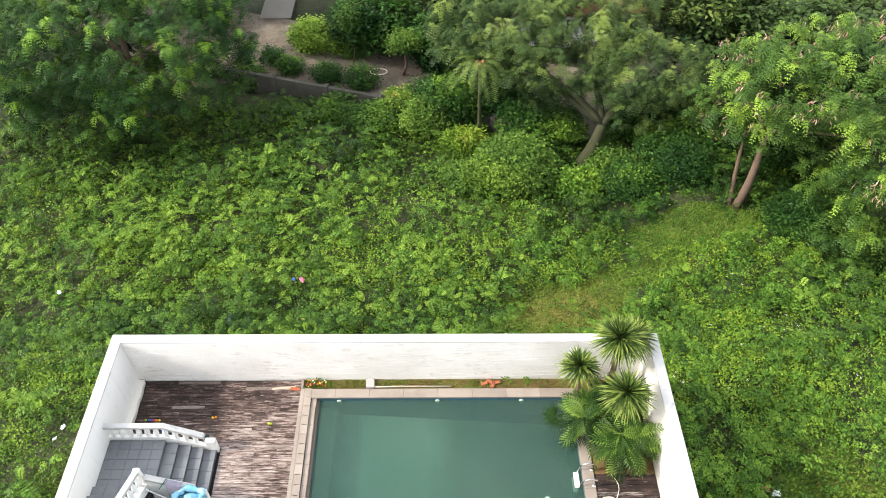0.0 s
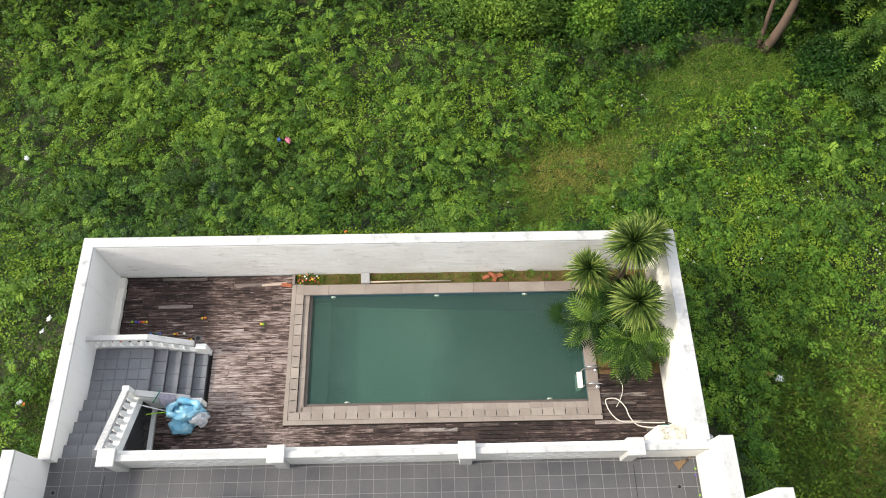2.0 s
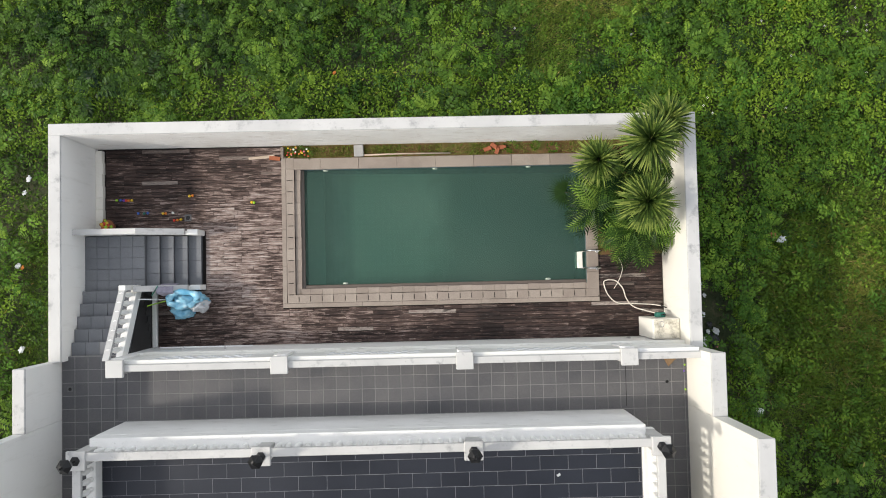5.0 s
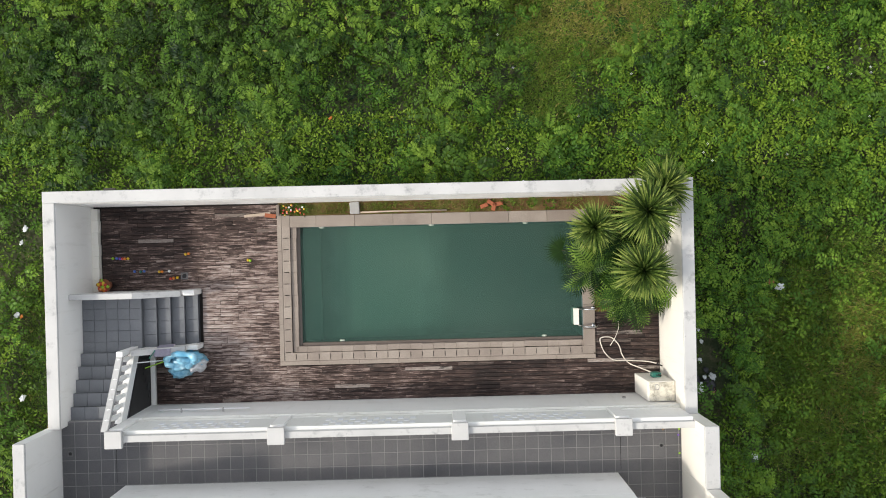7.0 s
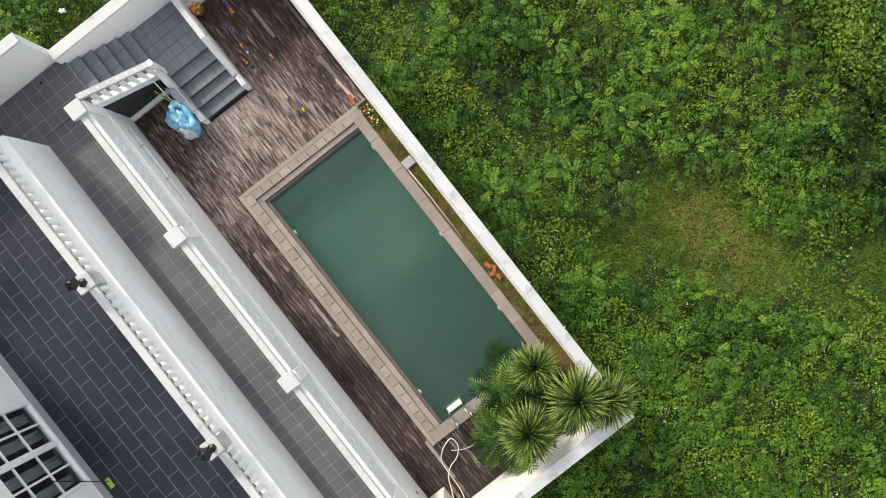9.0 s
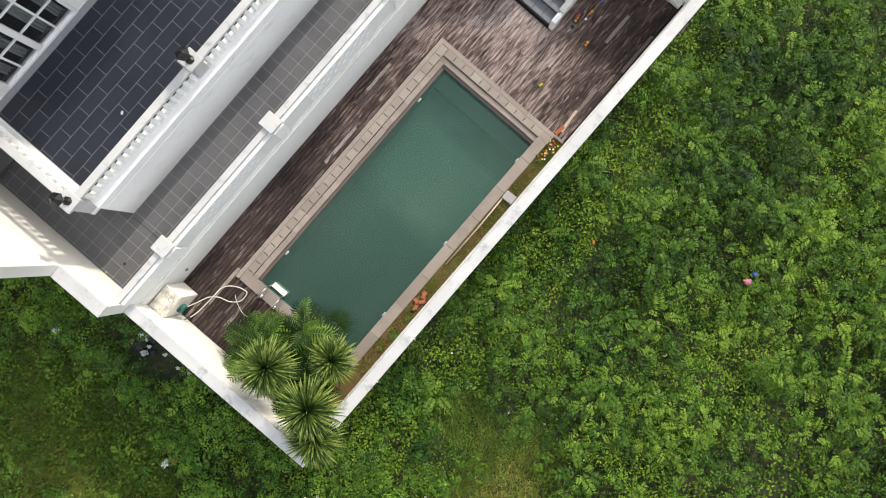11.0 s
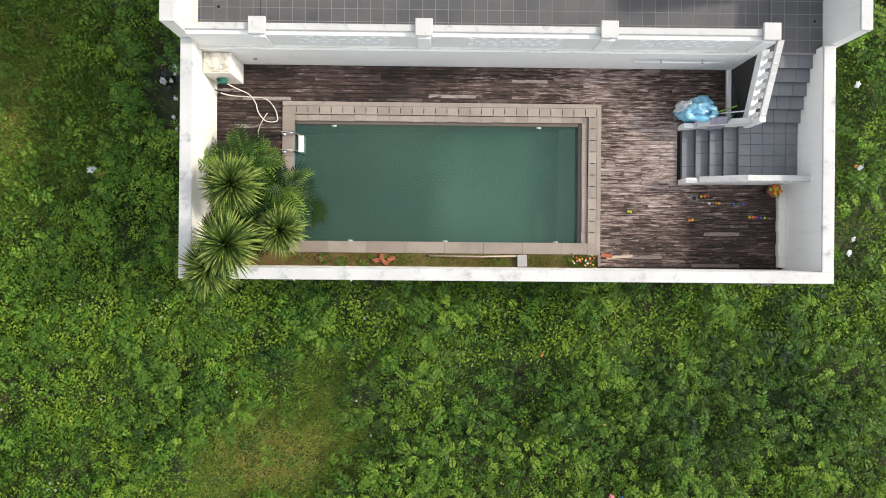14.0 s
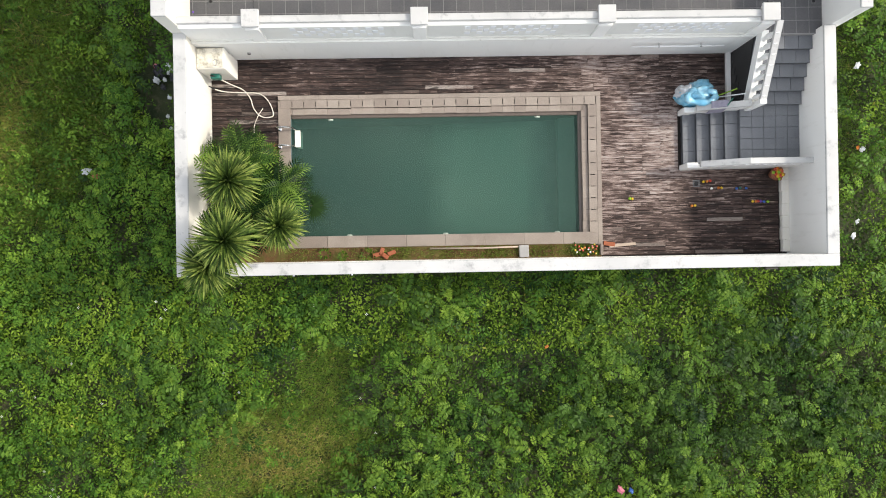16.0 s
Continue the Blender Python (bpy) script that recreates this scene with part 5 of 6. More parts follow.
spots = field_points(8.0, broad)
n = len(spots)
big = 0.7 + 0.7 * rng.random(n)
lift = 0.26 + 0.62 * rng.random(n) + 0.45 * ((spots[:, 0] > 10) & (spots[:, 0] < 13.4) & (spots[:, 1] < 4.4)) * rng.random(n)
hue = 0.06 + 0.42 * rng.random(n) ** 1.2 + 0.22 * blot(spots, 8.0, 1.1) + drift(spots) + 0.10 * (spots[:, 1] < 4.4) + 0.10 * (spots[:, 0] > 9.5) * (spots[:, 1] < 9)
lead = rng.random(n) * math.tau
sets = []
for k in range(7):
    head = lead + math.tau * k / 5.5 + 0.3 * rng.normal(size=n)
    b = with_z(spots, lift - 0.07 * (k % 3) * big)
    b[:, 0] += 0.04 * np.cos(head)
    b[:, 1] += 0.04 * np.sin(head)
    ln = big * (0.22 + 0.12 * rng.random(n)) * (0.65 if k == 6 else 1.0)
    # Lower leaves darker, upper ones lighter: canopy shade put into the tint.
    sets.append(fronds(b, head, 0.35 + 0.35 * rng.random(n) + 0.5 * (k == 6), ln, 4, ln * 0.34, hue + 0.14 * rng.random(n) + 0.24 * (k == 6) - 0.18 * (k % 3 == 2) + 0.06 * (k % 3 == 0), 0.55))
leaves = join(*sets)
leaves[1] = unit(leaves[1]) + 0.22 * rng.normal(size=leaves[1].shape)
leaves[2] = leaves[2] + 0.30 * rng.normal(size=leaves[2].shape)
leaves[4] = 1.25 * leaves[4]
leaves[5] = np.minimum(leaves[5] + 0.10 * (rng.random(len(leaves[5])) - 0.5), 0.95)
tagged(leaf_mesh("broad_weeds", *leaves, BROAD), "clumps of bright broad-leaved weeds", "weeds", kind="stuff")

# grass in the clearings and between the weeds
spots = field_points(1500, lambda p: (clearing(p) & (rng.random(len(p)) < np.where(p[:, 1] > 4.4, 1.0, 0.6))) | (rng.random(len(p)) < 0.02))
n = len(spots)
b = with_z(spots, 0.01 + 0.07 * rng.random(n))
comb = 2.0 * blot(spots, 12.0, 0.5)
east = (spots[:, 1] < 4) & (spots[:, 0] > 8)
d = np.stack([np.cos(comb) + 1.1 * rng.normal(size=n), np.sin(comb) + 1.1 * rng.normal(size=n), 0.35 + 0.8 * rng.random(n)], -1)
up = np.stack([0.8 * rng.normal(size=n), 0.8 * rng.normal(size=n), np.ones(n)], -1)
ln = 0.08 + 0.12 * rng.random(n) + 0.34 * east * rng.random(n) ** 1.5
core = np.exp(-(((spots[:, 0] - 9.0) / 2.0) ** 2 + ((spots[:, 1] - 10.2) / 1.3) ** 2)) + 0.8 * np.exp(-(((spots[:, 0] - 16.2) / 1.3) ** 2 + ((spots[:, 1] + 0.3) / 2.4) ** 2))
dry = 0.16 * blot(spots, 11.0, 0.35) + 0.16 * blot(spots, 13.0, 1.1) + 0.46 * core
t = 0.16 + 0.46 * rng.random(n) + dry - 0.04 * east - 0.12 * (spots[:, 0] < -5) - 0.12 * (spots[:, 0] > 11.5) * (spots[:, 1] > 11)
t = np.where(rng.random(n) < 0.10 * (0.3 + core), 1.0, np.minimum(t, 0.93))
tagged(leaf_mesh("grass", b, d, up, ln, 0.012 + 0.010 * rng.random(n), t, GRASS), "patchy half-dry grass in the clearings", "grass", kind="stuff")

# tiny white flowers scattered among the creepers
spots = field_points(3.0, lambda p: (blot(p, 9.5, 0.9) > 0.30) & (p[:, 0] > 6) & (p[:, 1] > 4.4) & (p[:, 1] < 14) & ~clearing(p))
n = len(spots)
b = with_z(np.repeat(spots, 4, 0) + 0.012 * np.tile([[1, 0], [0, 1], [-1, 0], [0, -1]], (n, 1)), 0)
b[:, 2] += np.repeat(0.55 + 0.15 * rng.random(n), 4)
d = np.tile([[1, 0, 0.15], [0, 1, 0.15], [-1, 0, 0.15], [0, -1, 0.15]], (n, 1)).astype(float)
tagged(leaf_mesh("weed_flowers", b, d, np.tile([[0, 0, 1.0]], (4 * n, 1)), np.full(4 * n, 0.030), np.full(4 * n, 0.024), rng.random(4 * n), PETAL), "tiny white flowers among the creepers", "flowers", kind="stuff")


# ---- plants inside the yard ----
def rosette(name, x, y, z, reach, count, parent, label=""):
    """A round head of stiff sword leaves."""
    k = np.arange(count)
    polar = np.arccos(1 - 1.45 * (k + 0.5) / count)
    az = k * 2.39996 + 0.3 * rng.random(count)
    d = np.stack([np.sin(polar) * np.cos(az), np.sin(polar) * np.sin(az), np.cos(polar)], -1)
    ln = reach * (0.80 + 0.25 * rng.random(count)) * (0.75 + 0.25 * np.sin(polar))
    w = 0.019 + 0.008 * rng.random(count)
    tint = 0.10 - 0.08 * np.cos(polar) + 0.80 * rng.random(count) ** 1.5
    verts, faces, tints = [], [], []
    side = unit(np.cross(d, np.array([0.0, 0.0, 1.0]) + 0.01))
    up = np.cross(side, d)
    for i in range(count):
        s0 = len(verts)
        for f, wf in ((0.04, 0.5), (0.35, 1.0), (0.72, 0.8), (1.0, 0.05)):
            c = np.array([x, y, z]) + d[i] * ln[i] * f - np.array([0, 0, 1.0]) * ln[i] * (0.10 + 0.16 * math.sin(polar[i])) * f ** 2.2
            verts += [c + side[i] * w[i] * wf, c - up[i] * w[i] * 0.35 * wf, c - side[i] * w[i] * wf]
        for j in range(3):
            o = s0 + 3 * j
            faces += [(o, o + 1, o + 4, o + 3), (o + 1, o + 2, o + 5, o + 4)]
            # Blade tint: pale tips, and the head's shaded centre painted dark.
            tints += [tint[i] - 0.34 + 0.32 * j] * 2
    me = bpy.data.meshes.new(name)
    me.from_pydata([tuple(v) for v in verts], [], faces)
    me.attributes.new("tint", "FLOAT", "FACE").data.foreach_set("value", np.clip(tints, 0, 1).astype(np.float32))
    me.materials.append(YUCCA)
    ob = new(name, me)
    ob.parent = parent
    return tagged(ob, label) if label else ob


def yucca(x, y, z, reach, count, foot, label, second=None):
    plant = tagged(empty("yucca", (foot[0], foot[1], 0)), label, "yucca", "yuccas in the bed")
    plant.matrix_world = pose(0, 0, 0)
    bend = [(foot[0], foot[1], -0.02), (foot[0] * 0.6 + x * 0.4, foot[1] * 0.6 + y * 0.4, z * 0.45), (x, y, z)]
    part("trunk", tube(smooth_line(bend, 5), [0.10 - 0.004 * i for i in range(11)], 8), BARK, plant, "", True)
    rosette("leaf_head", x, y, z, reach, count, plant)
    if second:
        part("side_trunk", tube([(x, y, z * 0.55), ((x + second[0]) / 2, (y + second[1]) / 2, z * 0.66), second[:3]], [0.07, 0.06, 0.05], 7), BARK, plant, "", True)
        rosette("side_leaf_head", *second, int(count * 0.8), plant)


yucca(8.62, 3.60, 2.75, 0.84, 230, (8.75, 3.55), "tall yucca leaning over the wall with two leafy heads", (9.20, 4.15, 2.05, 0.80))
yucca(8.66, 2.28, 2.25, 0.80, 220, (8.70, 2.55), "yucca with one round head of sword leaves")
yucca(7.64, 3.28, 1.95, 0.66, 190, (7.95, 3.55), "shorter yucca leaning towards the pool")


def split_leaf_mesh(seed):
    """A deeply fingered leaf, 1 long, along x, arching to its tip, with a pale midrib and stalk."""
    r = random.Random(seed)
    verts, faces, tints = [], [], []
    t0 = (0.0, 0.18, 0.42, 0.62, 0.82)[seed % 5]
    for s in (1, -1):
        for k in range(10):
            t = 0.02 + 0.92 * k / 9
            reach = 0.42 * math.sin(math.pi * (0.18 + 0.78 * t)) ** 0.7 * (0.85 + 0.25 * r.random())
            fx = 0.06 + 0.22 * t
            w = 0.050 * (1 - 0.3 * t)
            dip = 0.10 * (r.random() - 0.5)
            o = len(verts)
            pts = ((t, 0, 0), (t + w, 0, 0), (t + w + 0.02 + fx * 0.5, s * reach * 0.55, 0.10 * reach), (t + fx, s * reach, (dip - 0.30) * reach), (t + 0.01 + fx * 0.4, s * reach * 0.58, 0.10 * reach))
            verts += [(x, y, z - 0.42 * x * x + 0.16 * x) for x, y, z in pts]
            faces += [(o, o + 1, o + 2, o + 4), (o + 4, o + 2, o + 3)]
            # finger roots tinted darker than the tips
            tints += [t0 - 0.12, t0 + 0.3 * r.random()]
    o = len(verts)
    for x in (-0.6, 0.0, 0.35, 0.7, 1.0):
        z = -0.42 * x * x + 0.16 * x + 0.008 if x >= 0 else -0.30
        verts += [(x, 0.010 - 0.006 * max(x, 0), z), (x, -0.010 + 0.006 * max(x, 0), z)]
    for k in range(4):
        faces.append((o + 2 * k, o + 2 * k + 1, o + 2 * k + 3, o + 2 * k + 2))
        tints.append(0.85)
    me = bpy.data.meshes.new("leaf")
    me.from_pydata(verts, [], faces)
    me.attributes.new("tint", "FLOAT", "FACE").data.foreach_set("value", np.clip(tints, 0, 1).astype(np.float32))
    me.materials.append(PHILO)
    return me


SPLIT = [split_leaf_mesh(i) for i in range(10)]


def philodendron(x, y, spread, height, count, label, lean=(0, 0)):
    plant = tagged(empty("philodendron", (x, y, 0)), label, "philodendron", "split-leaf plants in the bed")
    part("stem", tube([(0, 0, -0.02), (0.05 + lean[0] * 0.3, lean[1] * 0.3, height * 0.4), (lean[0] * 0.6, lean[1] * 0.6, height * 0.62)], [0.06, 0.05, 0.04], 7), MOSS_BARK, plant)
    for i in range(count):
        a = i * 2.39996 + 0.6 * rng.random()
        f = ((i + 0.5) / count) ** 0.5
        size = 0.36 + 0.26 * rng.random()
        r = spread * (f * 0.62 - 0.10)
        low = rng.random()
        # Low leaves take the darkest tint: shade under the plant put into colour.
        ob = new("leaf", SPLIT[int(rng.integers(5)) if low < 0.6 else 5 * int(rng.integers(2))])
        ob.parent = plant
        zz = height * (1.0 - 0.35 * f * f) * (1.0 if low < 0.6 else 0.62) + 0.16 * rng.random()
        ob.matrix_basis = Matrix.Translation((lean[0] * (1 - 0.3 * f) + r * math.cos(a), lean[1] + r * math.sin(a), zz)) @ Euler((1.1 * (rng.random() - 0.5), -0.45 + 0.5 * f + 0.8 * (rng.random() - 0.5), a)).to_matrix().to_4x4() @ Matrix.Diagonal((size, size, size, 1))


philodendron(8.72, 1.74, 0.76, 1.00, 84, "dense split-leaf philodendron beside the wall")
philodendron(9.15, 1.75, 0.45, 1.15, 28, "split-leaf philodendron against the wall")
philodendron(8.15, 2.20, 0.58, 1.00, 40, "split-leaf philodendron hanging over the pool", (-0.40, 0.10))
philodendron(8.15, 2.80, 0.50, 0.95, 28, "split-leaf philodendron under the yuccas", (-0.25, -0.1))
philodendron(8.55, 3.05, 0.52, 0.80, 26, "split-leaf philodendron in the shade of the yuccas")
philodendron(9.15, 3.10, 0.45, 0.85, 20, "split-leaf philodendron between wall and yuccas")
# a fan palm leaf low over the water
fan = tagged(empty("fan_palm", (8.1, 2.65, 0)), "low dark fan palm leaning over the water", "palm")
fan.matrix_world = pose(0, 0, 0)
part("stalk", tube([(8.1, 2.65, 0.0), (7.6, 2.7, 0.30), (7.15, 2.75, 0.28)], 0.012, 6), MOSS_BARK, fan)
a = np.linspace(-1.9, 1.9, 22)
b = np.repeat([[7.15, 2.75, 0.28]], 22, 0)
d = np.stack([-np.cos(a), np.sin(a), -0.12 + 0 * a], -1)
leaf_mesh("fan_leaf", b, d, np.repeat([[0, 0, 1.0]], 22, 0), 0.46 + 0.03 * np.sin(9 * a), 0.05 + 0 * a, 0.05 + 0.15 * rng.random(22), PHILO, fan)

# moss, grass and small plants in the narrow bed
spots = scatter(9000, 0.1, 7.9, 3.80, 4.08)
spots = spots[rng.random(len(spots)) < 0.45 + 0.5 * blot(spots, 3.3, 0.8) - 0.07 * np.clip(spots[:, 0] - 4.5, 0, 4)]
n = len(spots)
b = np.column_stack([spots, np.full(n, 0.005)])
d = np.stack([rng.normal(size=n), 0.6 * rng.normal(size=n), 0.9 + 0 * spots[:, 0]], -1)
up = rng.normal(size=(n, 3))
tagged(leaf_mesh("bed_moss", b, d, up, 0.03 + 0.05 * rng.random(n), 0.012 + 0.008 * rng.random(n), 0.3 + 0.55 * rng.random(n), GRASS), "short mossy grass in the narrow bed", "grass", kind="stuff")
for x, y, r in ((5.85, 3.98, 0.16), (6.45, 4.0, 0.10), (6.9, 3.93, 0.12)):
    m = 46
    az, rr = rng.random(m) * math.tau, r * rng.random(m) ** 0.5
    b = np.stack([x + rr * np.cos(az), np.clip(y + rr * np.sin(az), 3.8, 4.07), 0.04 + 0.10 * rng.random(m)], -1)
    d = np.stack([np.cos(az), np.sin(az), 0.4 + 0 * az], -1)
    shrub = tagged(leaf_mesh("bed_plant", b, d, np.repeat([[0, 0, 1.0]], m, 0), 0.05 + 0.03 * rng.random(m), 0.03 + 0.01 * rng.random(m), 0.1 + 0.6 * rng.random(m), CREEPER), "small bright green plant in the bed", "plant", "plants in the bed", kind="stuff")
for x, y in ((0.24, 3.93), (0.46, 3.98), (0.66, 3.90)):
    plant = tagged(empty("flowering_plant", (x, y, 0.02)), "small plant with red, orange and yellow flowers in the bed", "flowers", "flowering plants in the bed")
    m = 60
    az, rr = rng.random(m) * math.tau, 0.12 * rng.random(m) ** 0.5
    b = np.stack([rr * np.cos(az), rr * np.sin(az), 0.02 + 0.07 * rng.random(m)], -1)
    leaf_mesh("foliage", b, np.stack([np.cos(az), np.sin(az), 0.5 + 0 * az], -1), np.repeat([[0, 0, 1.0]], m, 0), 0.05 + 0.03 * rng.random(m), 0.025 + 0 * az, 0.1 + 0.5 * rng.random(m), CREEPER, plant)
    for i in range(8):
        bm = bmesh.new()
        a, q = rng.random() * math.tau, 0.13 * rng.random() ** 0.5
        bmesh.ops.create_icosphere(bm, subdivisions=1, radius=0.020 + 0.010 * rng.random(), matrix=Matrix.LocRotScale((q * math.cos(a), q * math.sin(a), 0.10 + 0.04 * rng.random()), None, (1, 1, 0.5)))
        part("flower", bm, (YELLOW, ORANGE, RED, YELLOW, PINK, WHITE_PLASTIC, ORANGE, RED)[i], plant)


# ---- litter on the waste ground ----
def litter(name, x, y, z, size, mat, label):
    bm = bmesh.new()
    blob(bm, (0, 0, 0), (size, size * 0.7, size * 0.4), 0.7, x * 3.1 + y)
    return single(name, bm, mat, label, "litter", (x, y, z), 40 * x, True, "litter on the waste ground")


for x, y, s, mat in ((-7.83, 1.26, 0.12, WHITE_TRASH), (-7.70, 1.22, 0.07, ORANGE), (-7.71, -1.07, 0.12, WHITE_TRASH), (-7.4, 3.68, 0.11, WHITE_TRASH), (-7.52, 3.29, 0.09, WHITE_TRASH), (11.55, -1.35, 0.20, WHITE_TRASH), (11.85, -1.30, 0.26, BLACK_TRASH), (11.45, -1.15, 0.18, BLACK_TRASH), (11.75, -0.85, 0.12, BLACK_TRASH), (11.95, -1.05, 0.14, WHITE_TRASH), (11.50, 0.35, 0.07, WHITE_TRASH), (11.70, -1.05, 0.09, WHITE_TRASH), (11.55, -0.55, 0.10, WHITE_TRASH), (11.60, 0.0, 0.08, WHITE_TRASH), (11.95, -1.45, 0.10, PINK), (12.97, -3.3, 0.13, WHITE_TRASH), (12.90, -3.4, 0.10, BLACK_TRASH), (13.75, 1.55, 0.15, WHITE_TRASH), (13.5, 1.68, 0.13, TERRACOTTA), (12.33, 0.24, 0.07, WHITE_TRASH), (-1.37, 11.31, 0.16, PINK), (-1.68, 11.32, 0.12, BLUE), (-10.6, 10.6, 0.14, WHITE_TRASH), (1.07, 6.66, 0.07, ORANGE)):
    gz = float(ground_z(np.array(x), np.array(y)))
    litter("litter", x, y, gz + (0.70 if y > 5 else (0.12 if x > 11 and x < 12.4 else 0.42)), s * (0.7 if y > 5 else 0.72), mat, mat.name.split("_")[0] + " plastic litter lying in the weeds")
litter("snagged_rag", -4.985, 0.98, 1.2, 0.09, PINK, "pink rag snagged on the outside of the wall")


# ---- trees ----
def crown_points(lobes, n, full=False):
    vol = np.array([r[0] * r[1] * r[2] for _, r in lobes])
    pick = rng.choice(len(lobes), n, p=vol / vol.sum())
    c = np.array([l[0] for l in lobes])[pick]
    r = np.array([l[1] for l in lobes])[pick]
    d = unit(rng.normal(size=(n, 3)))
    shell = (0.30 if full else 0.55) + (0.72 if full else 0.50) * rng.random((n, 1)) ** 0.6
    p = c + d * r * shell
    gaps = np.sin(p[:, 0] * 1.7 + 1.1 * np.sin(p[:, 1] * 1.3)) + np.sin(p[:, 1] * 2.1 + p[:, 2] * 1.9)
    ok = gaps > (-3 if full else -0.9)
    return p[ok], d[ok]


def tree(name, label, foot, top, radius, limbs, lobes, clumps, leaf, mat, bark, tints=(0.15, 0.6), style="leafy", group="trees beyond the field"):
    """A tapered trunk with limbs and a crown: leafy (loose leaves), or tufted (sprays of small leaflets at the twig ends)."""
    plant = tagged(empty(name, foot), label, "tree", group)
    plant.matrix_world = pose(0, 0, 0)
    mid = tuple((a + b) / 2 + o for a, b, o in zip(foot, top, (0.12, -0.1, 0)))
    bm = tube(smooth_line([foot, mid, top], 5), [radius * (1.15 - 0.055 * i) for i in range(11)], 9)
    for end in limbs:
        via = tuple(a + 0.45 * (b - a) + o for a, b, o in zip(top, end, (0, 0, 0.3)))
        tube(smooth_line([top, via, end], 4), [radius * (0.55 - 0.05 * i) for i in range(9)], 6, bm)
    p, d = crown_points(lobes, clumps, style == "leafy" and clumps < 1600)
    n = len(p)
    sets = []
    # Tops of crowns and tufts get a lighter leaf tint, as lit from above.
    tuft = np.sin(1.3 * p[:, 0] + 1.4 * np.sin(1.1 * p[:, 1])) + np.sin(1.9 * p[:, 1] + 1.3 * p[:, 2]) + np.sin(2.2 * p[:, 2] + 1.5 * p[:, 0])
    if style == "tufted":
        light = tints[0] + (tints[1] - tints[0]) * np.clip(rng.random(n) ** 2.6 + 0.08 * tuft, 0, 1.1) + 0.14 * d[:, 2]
        lean = unit(d + np.array([0, 0, 0.7]))
        for k in range(11):
            head = k * 2.39996 + 3.0 * rng.random(n) + 0.5 * rng.normal(size=n)
            rise = 0.75 - 0.085 * k + 0.2 * rng.normal(size=n)
            b = p + lean * (0.10 - 0.015 * k) + 0.05 * rng.normal(size=(n, 3))
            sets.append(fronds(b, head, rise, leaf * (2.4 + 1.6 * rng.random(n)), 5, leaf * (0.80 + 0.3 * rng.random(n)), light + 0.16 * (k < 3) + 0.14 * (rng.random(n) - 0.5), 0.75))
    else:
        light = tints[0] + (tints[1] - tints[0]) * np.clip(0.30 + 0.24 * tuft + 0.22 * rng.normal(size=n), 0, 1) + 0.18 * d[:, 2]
        for k in range(14):
            head = rng.random(n) * math.tau
            b = p + 0.13 * rng.normal(size=(n, 3))
            dd = np.stack([np.cos(head), np.sin(head), 0.5 - 0.9 * rng.random(n)], -1)
            uu = np.stack([0.6 * rng.normal(size=n), 0.6 * rng.normal(size=n), np.ones(n)], -1)
            sz = leaf * (0.7 + 0.6 * rng.random(n))
            sets.append([b, dd, uu, sz, 0.5 * sz, light + 0.24 * (rng.random(n) - 0.4)])
    part("trunk", bm, bark, plant, "", True)
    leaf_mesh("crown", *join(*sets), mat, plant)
    return plant, p


tree("broad_tree", "large dark green spreading tree at the edge of the field", (-10.4, 22.2, -4.8), (-10.2, 22.0, -1.6), 0.32, [(-13, 22, 1.0), (-7.5, 21.5, 0.6), (-10, 20, 1.5), (-11, 24, 1.8)],
     [((-10.2, 21.8, 0.3), (5.6, 3.6, 2.6)), ((-14.5, 21.0, 0.5), (4.0, 3.5, 2.6)), ((-6.8, 22.3, -0.7), (2.9, 2.4, 2.0)), ((-11.5, 19.5, -1.2), (4.5, 1.8, 1.6)), ((-9.0, 24.5, 1.5), (4.5, 3.0, 2.4))], 1600, 0.125, TREE_A, BARK, (0.0, 0.95), "tufted")
tree("feathery_tree", "feathery olive green tree with a leaning mossy trunk", (10.45, 18.5, -4.9), (11.5, 19.0, -2.3), 0.34, [(8.0, 20.5, 0.0), (13.5, 19.8, 0.2), (10.5, 22, 1.0), (6.2, 22, -0.2)],
     [((9.3, 21.4, 0.4), (4.2, 2.6, 1.7)), ((5.6, 22.6, 0.2), (2.2, 2.2, 1.5)), ((13.3, 19.8, -0.2), (3.2, 2.2, 1.4)), ((11.5, 23.5, 0.8), (3.6, 2.5, 1.4)), ((14.2, 19.0, -1.6), (2.4, 1.3, 1.0)), ((9.4, 20.8, -1.4), (1.8, 1.4, 0.9)), ((6.6, 22.6, -0.6), (2.4, 1.2, 1.0))], 1600, 0.110, TREE_B, MOSS_BARK, (0.05, 0.95), "tufted")
right_tree, points = tree("lime_tree", "lime green tree with brown seed pods and a reddish trunk", (16.4, 14.5, -4.0), (16.95, 15.2, 0.0), 0.18, [(18.5, 15.5, 1.6), (15.8, 15.6, 1.5), (20, 13.8, 1.0)],
     [((19.8, 16.2, 1.8), (4.2, 3.2, 2.0)), ((21.5, 13.2, 0.4), (3.0, 3.0, 1.7)), ((19.6, 13.2, -0.6), (1.9, 1.7, 1.0)), ((17.4, 17.6, 1.5), (2.2, 2.0, 1.2)), ((20.3, 11.4, -2.0), (2.2, 1.6, 0.9)), ((17.3, 15.4, 0.5), (1.9, 1.3, 0.8)), ((15.6, 16.4, 0.6), (1.6, 1.3, 0.8))], 1250, 0.125, TREE_C, BARK, (0.0, 1.0), "tufted")
